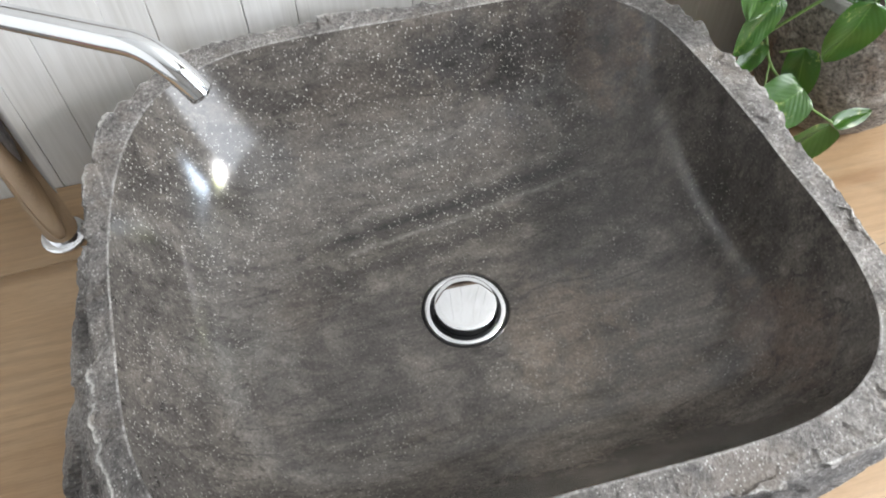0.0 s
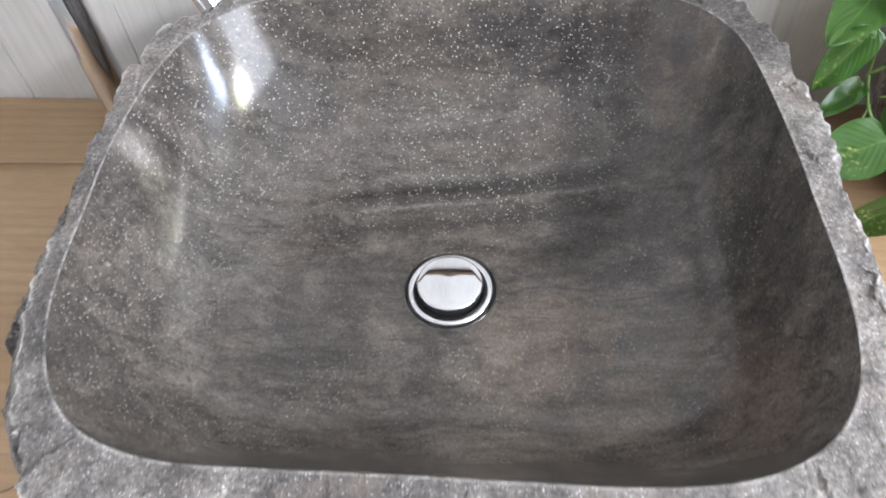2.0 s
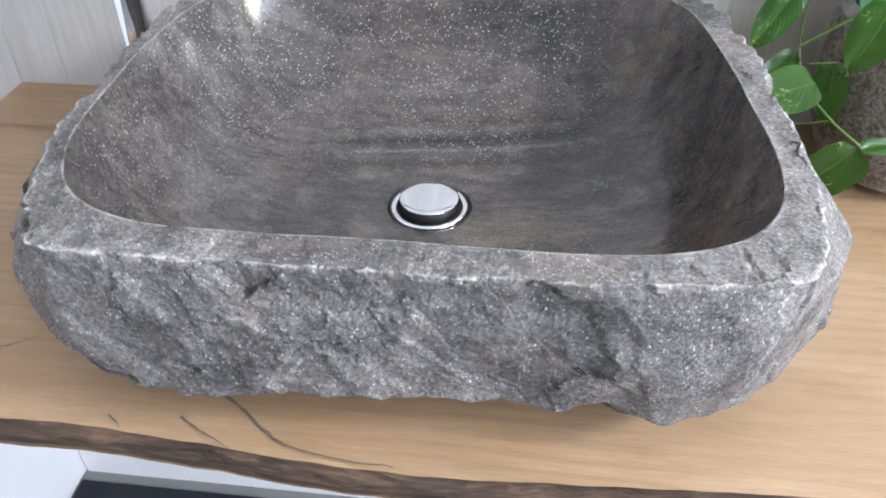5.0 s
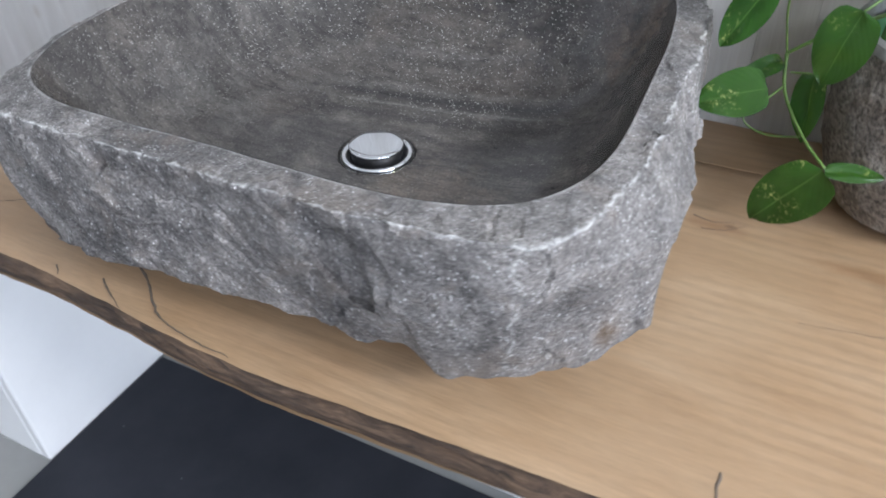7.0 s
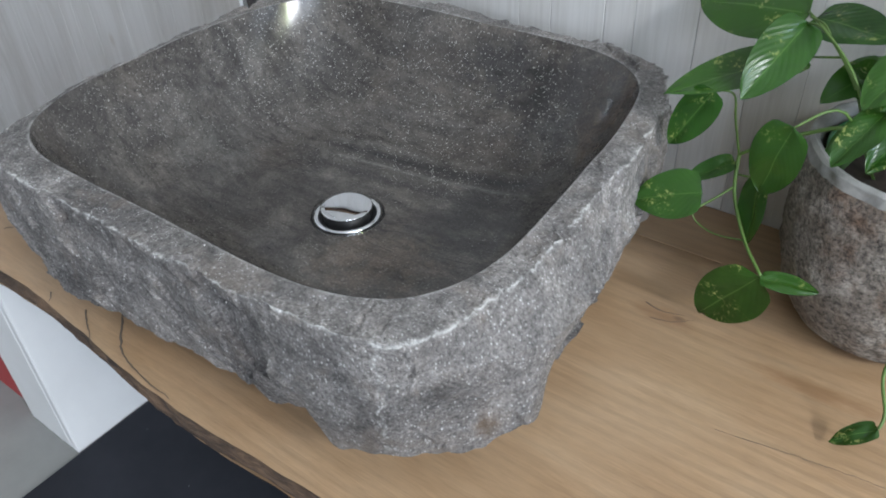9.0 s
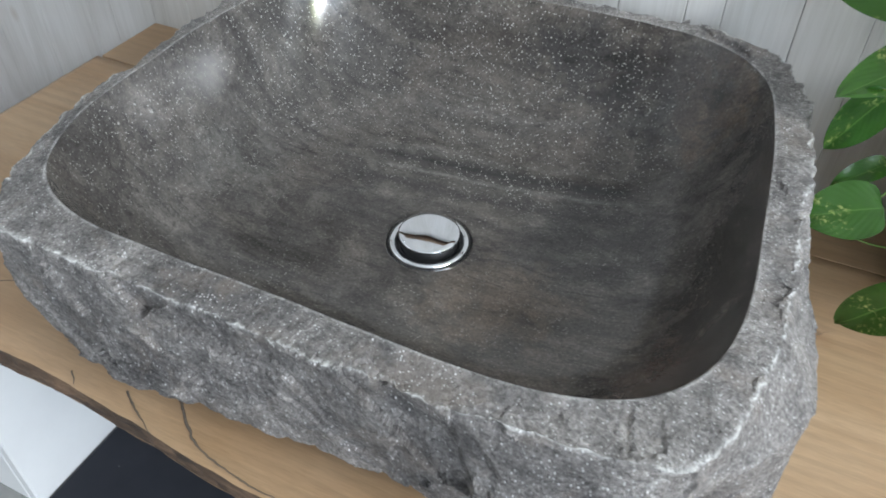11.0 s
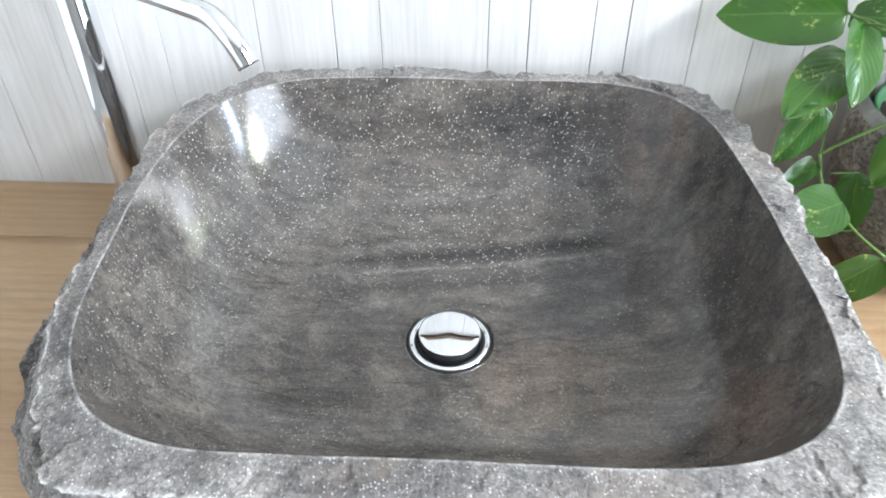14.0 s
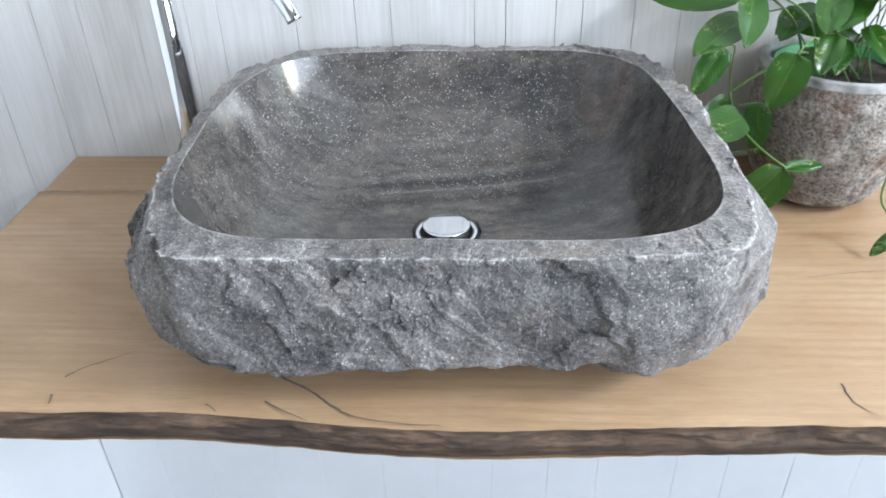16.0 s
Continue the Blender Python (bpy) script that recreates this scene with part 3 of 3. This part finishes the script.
BELLY, BELLY_Z = level([(-0.20, -0.216, 0.115), (-0.1, -0.222, 0.112), (0.0, -0.217, 0.112), (0.09, -0.214, 0.112), (0.135, -0.221, 0.10), (0.17, -0.216, 0.10), (0.220, -0.205, 0.115), (0.262, -0.158, 0.130), (0.285, -0.112, 0.127), (0.281, -0.05, 0.115), (0.270, 0.0, 0.112), (0.260, 0.06, 0.112), (0.248, 0.14, 0.11), (0.207, 0.214, 0.11), (0.13, 0.234, 0.11), (-0.09, 0.238, 0.11), (-0.18, 0.228, 0.11), (-0.245, 0.17, 0.11), (-0.268, 0.10, 0.115), (-0.273, 0.0, 0.115), (-0.279, -0.09, 0.112), (-0.273, -0.13, 0.106), (-0.247, -0.176, 0.100)], 2)
FOOT, FOOT_Z = level([(-0.196, -0.205, 0.048), (-0.125, -0.219, 0.047), (-0.062, -0.214, 0.048), (0.01, -0.207, 0.048), (0.06, -0.204, 0.046), (0.105, -0.207, 0.043), (0.139, -0.198, 0.043), (0.172, -0.204, 0.039), (0.217, -0.193, 0.049), (0.258, -0.150, 0.043), (0.284, -0.131, 0.067), (0.269, -0.08, 0.065), (0.257, -0.01, 0.06), (0.250, 0.06, 0.06), (0.235, 0.14, 0.05), (0.19, 0.20, 0.05), (0.12, 0.21, 0.05), (-0.1, 0.215, 0.05), (-0.17, 0.20, 0.05), (-0.225, 0.15, 0.05), (-0.250, 0.05, 0.055), (-0.262, -0.08, 0.065), (-0.261, -0.145, 0.072), (-0.234, -0.182, 0.052)], 2)
HOLE = 0.0350


def bowl_height(s, a):
    """The bowl's floor rises more steeply at its two narrow ends."""
    return 0.0460 + 0.018 * s * s + 0.096 * max(0, (s - 0.2) / 0.8) ** (4 + 3.2 * math.cos(a) ** 8)


def ring_angle(j):
    return 2 * math.pi * j / COUNT


def rim_z(j):
    a = ring_angle(j)
    return 0.1605 + 0.0010 * noise.noise((math.cos(a) * 6, math.sin(a) * 6, 0.5))


basin = tagged(new("stone_basin"), "grey river-stone wash basin with polished bowl and hewn outside", "wash basin")
rings = []
for i in range(111):
    q = i / 110
    ring = []
    for j in range(COUNT):
        a = ring_angle(j)
        r0, r1 = HOLE, INNER[j]
        r = r0 + (r1 - r0) * q
        s = r / r1
        z = bowl_height(s, a) + (rim_z(j) - 0.1600) * smoothstep(0.8, 1, s)
        ring.append((r * math.cos(a), r * math.sin(a), z))
    rings.append(ring)
lip = [[(HOLE * 0.985 * math.cos(ring_angle(j)), HOLE * 0.985 * math.sin(ring_angle(j)), h) for j in range(COUNT)] for h in (0.040,)]
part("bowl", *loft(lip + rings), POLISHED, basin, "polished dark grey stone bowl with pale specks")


def flakes(p, scale, step, lean, key):
    """Height of flat, tilted break faces, one for each cell of the stone."""
    _, centres = noise.voronoi(p * scale)
    c = Vector(centres[0])
    g = noise.noise_vector(c * 7.31 + Vector((key, key, key)))
    return step * noise.noise(c * 3.7 + Vector((key, 0, 0))) + lean * g.dot(p - c / scale)


def chips(p, amount=1.0):
    """Depth of the broken flakes at a place on the outside."""
    p = Vector(p)
    w = p + 0.006 * noise.noise_vector(p * 30) + 0.0015 * noise.noise_vector(p * 140)
    w = Vector((w.x + 0.45 * w.z, w.y, w.z * 0.75))
    groove = noise.noise((p.x * 16 + p.z * 14, p.y * 16, p.z * 9)) - 0.5 * abs(noise.noise((p.x * 34 + p.z * 26, p.y * 34, p.z * 20)))
    return amount * (flakes(w, 15, 0.0022, 0.32, 1.5) + flakes(w, 40, 0.0009, 0.30, 4.5) + flakes(w, 130, 0.0007, 0.34, 8.5) + 0.0034 * groove + 0.0016 * noise.fractal(p * 60, 0.8, 2.1, 5))


def hewn_section(j):
    a = ring_angle(j)
    c, s = math.cos(a), math.sin(a)
    ri, ro = INNER[j], OUTER[j]
    edge = ro + 0.0026 * noise.noise((c * 16, s * 16, 1)) + 0.0026 * noise.noise((c * 40, s * 40, 3)) + 0.0012 * noise.noise((c * 95, s * 95, 5))
    belly, foot = BELLY[j], FOOT[j] + 0.002 * noise.noise((c * 12, s * 12, 5))
    zb, low = BELLY_Z[j], FOOT_Z[j] + 0.005 * noise.noise((c * 9, s * 9, 4)) + 0.003 * noise.noise((c * 26, s * 26, 8))
    top = OUTER_Z[j] + 0.0012 * noise.noise((c * 30, s * 30, 6))
    key = [(ri, rim_z(j) - 0.0002), (ri + 0.0012, rim_z(j) + 0.0002), (edge, top), (ro + 0.12 * (belly - ro) + 0.0006, top - 0.0035), (belly, zb), (0.5 * (belly + foot) + 0.001, 0.5 * (zb + low)), (foot, low), (foot * 0.93, low - 0.014), (foot * 0.80, 0.012), (foot * 0.74, 0.0006)]
    steps = (1, 18, 2, 24, 20, 20, 8, 6, 2)
    line = []
    for (r0, z0), (r1, z1), n in zip(key, key[1:], steps):
        line += [(r0 + (r1 - r0) * k / n, z0 + (z1 - z0) * k / n) for k in range(n)]
    line.append(key[-1])
    return [(r * c, r * s, z) for r, z in line]


sections = [hewn_section(j) for j in range(COUNT)]
K = len(sections[0])
rows = []
for k in range(K):
    row = []
    for j in range(COUNT):
        x, y, z = sections[j][k]
        a = ring_angle(j)
        if k < 2 or k == K - 1:
            row.append((x, y, z))
            continue
        on_rim = k < 19
        calm = 1 - 0.72 * smoothstep(0.145, 0.16, x) * smoothstep(0.02, 0.09, -y)
        if not on_rim and y < -0.1:
            cut = 0.0030 * smoothstep(-0.08, 0.10, x) * (1 - smoothstep(0.140, 0.149, x + 0.3 * (z - 0.11) + 0.012 * noise.noise((x * 20, y * 20, z * 45)))) * smoothstep(0.0, 0.02, 0.158 - z)
            y += cut
        d = chips((x, y, z), 0.30 if on_rim else 0.72 * calm)
        d = max(-0.008, min(0.0045, d))
        if on_rim:
            z += d * smoothstep(1, 7, k)
        else:
            x, y, z = x + d * math.cos(a), y + d * math.sin(a), max(0.0006, z + 0.35 * d)
        row.append((x, y, z))
    rows.append(row)
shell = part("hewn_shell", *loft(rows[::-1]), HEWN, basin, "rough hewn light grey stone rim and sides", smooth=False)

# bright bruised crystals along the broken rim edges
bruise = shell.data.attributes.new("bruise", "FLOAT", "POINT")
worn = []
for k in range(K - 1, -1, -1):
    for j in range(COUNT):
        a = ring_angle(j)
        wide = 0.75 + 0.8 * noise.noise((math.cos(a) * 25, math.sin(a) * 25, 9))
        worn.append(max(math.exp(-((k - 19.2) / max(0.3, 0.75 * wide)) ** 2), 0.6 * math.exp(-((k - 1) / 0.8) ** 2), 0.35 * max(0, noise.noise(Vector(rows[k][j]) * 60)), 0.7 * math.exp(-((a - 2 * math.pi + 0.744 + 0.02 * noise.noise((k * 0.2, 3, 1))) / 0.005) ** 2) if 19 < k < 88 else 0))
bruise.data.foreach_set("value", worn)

waste = part("pop_up_waste", *loft(turned([(0.0332, 0.0440), (0.0330, 0.0466), (0.0316, 0.0482), (0.0285, 0.0480), (0.0262, 0.0466), (0.0255, 0.0440), (0.0252, 0.030), (0.004, 0.030)], 72), True, True), CHROME, basin, "chrome pop-up drain")
part("gasket", *loft(turned([(0.0349, 0.0425), (0.0346, 0.0452), (0.0334, 0.0456), (0.0330, 0.0425)], 72)), DARK, waste, "black rubber gasket")
# Black lining drawn for the shade in the gap under the cap.
part("flange_gap", *loft(turned([(0.0250, 0.0305), (0.0250, 0.0440), (0.0240, 0.0442), (0.0232, 0.0310)], 64)), DARK, waste, "dark gap below the cap")
part("neck", *loft(turned([(0.0226, 0.0300), (0.0230, 0.0440), (0.0234, 0.0537), (0.0200, 0.0539)], 64), True, True), DARK, waste, "black plug body under the cap")
part("cap", *loft(turned([(0.0180, 0.0538), (0.0240, 0.0539), (0.0247, 0.0543), (0.0249, 0.0550), (0.0247, 0.0556), (0.0238, 0.0560), (0.0200, 0.0563), (0.0120, 0.0567), (0.0050, 0.0569), (0.0008, 0.0570)], 72), True, True), CHROME, waste, "flat chrome cap")


# ---- the tap ----
tap = tagged(new("basin_tap"), "tall chrome basin tap with a bent spout, standing on the slab", "tap")
PX, PY = -0.3290, 0.199
part("base_ring", *loft(turned([(0.0215, 0.0006), (0.0215, 0.003), (0.020, 0.0045), (0.0155, 0.005)], 48, (PX, PY, 0)), True, True), CHROME, tap)
part("column", *loft(turned([(0.0152, 0.004), (0.0152, 0.288), (0.0142, 0.2905), (0.0, 0.291)], 48, (PX, PY, 0))), CHROME, tap)
part("spout", *tube([(PX + 0.005, PY - 0.004, 0.272), (-0.277, 0.163, 0.272), (-0.202, 0.116, 0.272), (-0.177, 0.101, 0.270), (-0.161, 0.090, 0.258), (-0.150, 0.084, 0.240)], 0.0085, 24), CHROME, tap)


# ---- the potted plant ----
pot = tagged(new("stone_planter"), "rough brown-grey stone planter with a paler rim, on the slab", "plant pot")
CX, CY = 0.433, 0.175
profile = [(0.02, 0.0006), (0.050, 0.0022), (0.064, 0.011), (0.077, 0.034), (0.0855, 0.066), (0.0885, 0.098), (0.0885, 0.131), (0.0865, 0.157), (0.0848, 0.1645), (0.0815, 0.1665), (0.0780, 0.1650), (0.0765, 0.160), (0.073, 0.12), (0.03, 0.11)]
fine = []
for (r0, z0), (r1, z1) in zip(profile, profile[1:]):
    fine += [(r0 + (r1 - r0) * k / 6, z0 + (z1 - z0) * k / 6) for k in range(6)]
shape = turned(fine + [profile[-1]], 160, (CX, CY, 0))
lumpy = [[(x + (x - CX) / 0.085 * d, y + (y - CY) / 0.085 * d, max(0.0006, z + 0.3 * d)) for x, y, z in ring for d in [0.0018 * noise.noise((x * 22, y * 22, z * 22)) + 0.0016 * noise.fractal((x * 90, y * 90, z * 90), 0.8, 2, 4)]] for ring in shape]
CUT = 7 * 6
part("planter_body", *loft(lumpy[:CUT + 1], True), POT, pot)
part("planter_rim", *loft(lumpy[CUT:], False, True), PALE, pot, "pale grey worn rim and inside")
inner_pot = tagged(new("nursery_pot"), "green plastic nursery pot set inside the stone planter", "plant pot")
part("pot_wall", *loft(turned([(0.050, 0.114), (0.0695, 0.158), (0.0715, 0.1585), (0.0715, 0.1565), (0.0695, 0.156), (0.068, 0.155), (0.065, 0.144), (0.0, 0.142)], 64, (CX, CY, 0))), PLASTIC, inner_pot)
soil = []
for i in range(13):
    r = 0.067 * i / 12
    soil.append([(CX + r * math.cos(2 * math.pi * j / 60), CY + r * math.sin(2 * math.pi * j / 60), 0.1465 + 0.004 * noise.fractal((r * 60 * math.cos(j / 9.55), r * 60 * math.sin(j / 9.55), 0), 0.8, 2, 3)) for j in range(60)])
part("soil", *loft(soil), SOIL, inner_pot, "dark crumbly potting soil")


# ---- the trailing plant ----
plant = tagged(new("pothos_plant"), "trailing green pothos with cream-flecked heart leaves", "house plant")


def leaf(base, tip, width, face, droop=0.12, fold=0.22):
    """A heart-shaped blade from its stalk's end to its tip, folded along the midrib."""
    base, tip = Vector(base), Vector(tip)
    axis = tip - base
    length = axis.length
    axis.normalize()
    side = axis.cross(Vector(face)).normalized()
    up = side.cross(axis).normalized()
    nu, nv = 10, 16
    verts, uvs = [], []
    key = random.uniform(0, 50)
    for i in range(nv + 1):
        v = i / nv
        half = width * 0.5 * 2.02 * (max(v, 0.0) ** 0.48) * ((1 - v) ** 0.78) + 0.0004
        for j in range(nu + 1):
            u = 2 * j / nu - 1
            back = -0.10 * length * abs(u) ** 1.5 * (1 - v) ** 3 * smoothstep(0.0, 0.12, v)
            lift = fold * half * abs(u) - droop * length * v * v - 0.25 * fold * half * u * u + 0.0025 * noise.noise((u * 1.5 + key, v * 3, key))
            verts.append(base + axis * (v * length + back) + side * (u * half) + up * lift)
            uvs.append((0.5 + 0.5 * u, v))
    row = nu + 1
    faces = [(i * row + j, i * row + j + 1, (i + 1) * row + j + 1, (i + 1) * row + j) for i in range(nv) for j in range(nu)]
    return part("leaf", verts, faces, LEAF, plant, uvs=uvs)


def stem(points, radius=0.0016):
    return part("stem", *tube(points, radius * 0.72, 8, 0.8, 6), STEM, plant)


LEAVES = [
    ((0.319, 0.204, 0.235), (0.221, 0.234, 0.221), 0.066, (0.1, -0.75, 0.65)),
    ((0.325, 0.190, 0.207), (0.252, 0.103, 0.199), 0.052, (-0.25, -0.50, 0.80)),
    ((0.324, 0.182, 0.236), (0.308, 0.113, 0.204), 0.044, (0.35, -0.55, 0.70)),
    ((0.284, 0.121, 0.197), (0.258, 0.111, 0.147), 0.034, (0.1, -0.95, 0.3)),
    ((0.303, 0.074, 0.138), (0.254, 0.059, 0.125), 0.047, (0.0, -0.55, 0.85)),
    ((0.350, 0.093, 0.198), (0.335, 0.094, 0.137), 0.046, (-0.2, -0.92, 0.3)),
    ((0.305, 0.140, 0.132), (0.272, 0.120, 0.116), 0.021, (-0.1, -0.6, 0.8)),
    ((0.332, 0.120, 0.135), (0.332, 0.103, 0.083), 0.034, (-0.6, -0.75, 0.2)),
    ((0.356, 0.079, 0.078), (0.312, 0.087, 0.008), 0.056, (0.25, -0.85, 0.45)),
    ((0.357, 0.077, 0.079), (0.398, 0.080, 0.083), 0.018, (0.0, -0.4, 0.9)),
    ((0.324, 0.208, 0.231), (0.384, 0.160, 0.247), 0.042, (-0.1, -0.55, 0.80)),
    ((0.398, 0.130, 0.206), (0.378, 0.096, 0.176), 0.030, (-0.2, -0.6, 0.7)),
    ((0.365, 0.175, 0.205), (0.440, 0.165, 0.196), 0.036, (0.1, -0.6, 0.8)),
    ((0.385, 0.150, 0.185), (0.372, 0.112, 0.150), 0.030, (-0.4, -0.6, 0.7)),
    ((0.415, 0.150, 0.195), (0.400, 0.108, 0.172), 0.030, (0.1, -0.6, 0.75)),
    ((0.430, 0.170, 0.235), (0.395, 0.120, 0.215), 0.045, (-0.1, -0.5, 0.85)),
    ((0.450, 0.175, 0.245), (0.470, 0.105, 0.225), 0.048, (0.1, -0.45, 0.9)),
    ((0.470, 0.185, 0.225), (0.535, 0.150, 0.215), 0.046, (0.2, -0.5, 0.85)),
    ((0.420, 0.205, 0.255), (0.372, 0.220, 0.285), 0.042, (-0.1, -0.8, 0.5)),
    ((0.455, 0.205, 0.265), (0.500, 0.215, 0.290), 0.044, (0.1, -0.8, 0.5)),
    ((0.440, 0.155, 0.205), (0.455, 0.110, 0.180), 0.030, (0.1, -0.7, 0.7)),
    ((0.475, 0.160, 0.200), (0.505, 0.115, 0.180), 0.034, (0.2, -0.6, 0.75)),
    ((0.400, 0.185, 0.215), (0.350, 0.165, 0.200), 0.036, (-0.2, -0.5, 0.85)),
    ((0.405, 0.165, 0.236), (0.384, 0.118, 0.214), 0.040, (-0.2, -0.6, 0.75)),
    ((0.420, 0.180, 0.252), (0.455, 0.135, 0.248), 0.046, (0.1, -0.6, 0.8)),
    ((0.385, 0.195, 0.212), (0.352, 0.150, 0.196), 0.038, (-0.3, -0.6, 0.7)),
    ((0.478, 0.190, 0.246), (0.520, 0.142, 0.240), 0.044, (0.2, -0.6, 0.75)),
    ((0.445, 0.200, 0.240), (0.425, 0.150, 0.222), 0.040, (0.0, -0.7, 0.7)),
    ((0.492, 0.170, 0.212), (0.540, 0.128, 0.190), 0.046, (0.2, -0.7, 0.6)),
    ((0.392, 0.150, 0.182), (0.370, 0.122, 0.160), 0.026, (-0.3, -0.7, 0.6)),
    ((0.466, 0.027, 0.028), (0.440, 0.016, 0.009), 0.017, (0.0, -0.35, 0.93)),
    ((0.286, 0.112, 0.094), (0.281, 0.110, 0.106), 0.008, (0.5, -0.7, 0.3)),
]
for base, tip, width, face in LEAVES:
    leaf(base, tip, width, face, random.uniform(0.05, 0.14), random.uniform(0.14, 0.30))
stem([(0.400, 0.165, 0.139), (0.380, 0.145, 0.180), (0.350, 0.138, 0.172), (0.322, 0.140, 0.152), (0.306, 0.142, 0.138)], 0.0024)
stem([(0.306, 0.142, 0.138), (0.313, 0.126, 0.112), (0.335, 0.098, 0.092), (0.357, 0.078, 0.080)], 0.0022)
stem([(0.306, 0.142, 0.138), (0.300, 0.134, 0.170), (0.297, 0.126, 0.195), (0.284, 0.121, 0.197)], 0.0013)
stem([(0.311, 0.130, 0.116), (0.292, 0.100, 0.105), (0.278, 0.082, 0.108), (0.303, 0.074, 0.138)], 0.0013)
stem([(0.335, 0.098, 0.092), (0.310, 0.106, 0.083), (0.292, 0.110, 0.086), (0.286, 0.112, 0.094)], 0.0010)
stem([(0.395, 0.175, 0.139), (0.372, 0.165, 0.200), (0.345, 0.178, 0.228), (0.318, 0.205, 0.236)], 0.0020)
stem([(0.355, 0.172, 0.220), (0.338, 0.178, 0.214), (0.325, 0.190, 0.207)], 0.0013)
stem([(0.400, 0.155, 0.139), (0.375, 0.140, 0.215), (0.340, 0.168, 0.238), (0.324, 0.182, 0.236)], 0.0016)
stem([(0.405, 0.150, 0.139), (0.375, 0.118, 0.205), (0.350, 0.093, 0.198)], 0.0015)
stem([(0.313, 0.126, 0.130), (0.332, 0.120, 0.135)], 0.0012)
stem([(0.345, 0.178, 0.228), (0.335, 0.186, 0.236), (0.322, 0.195, 0.236)], 0.0012)
stem([(0.462, 0.135, 0.139), (0.474, 0.085, 0.168), (0.464, 0.068, 0.105), (0.456, 0.058, 0.055), (0.466, 0.036, 0.036), (0.466, 0.027, 0.028)], 0.0020)
for base, tip, width, face in LEAVES[11:30]:
    x, y, z = base
    root = (0.433 + random.uniform(-0.03, 0.03), 0.172 + random.uniform(-0.025, 0.025), 0.138)
    stem([root, ((root[0] + x) / 2 + random.uniform(-0.008, 0.008), (root[1] + y) / 2, (root[2] + z) / 2 + 0.012), base], 0.0014)
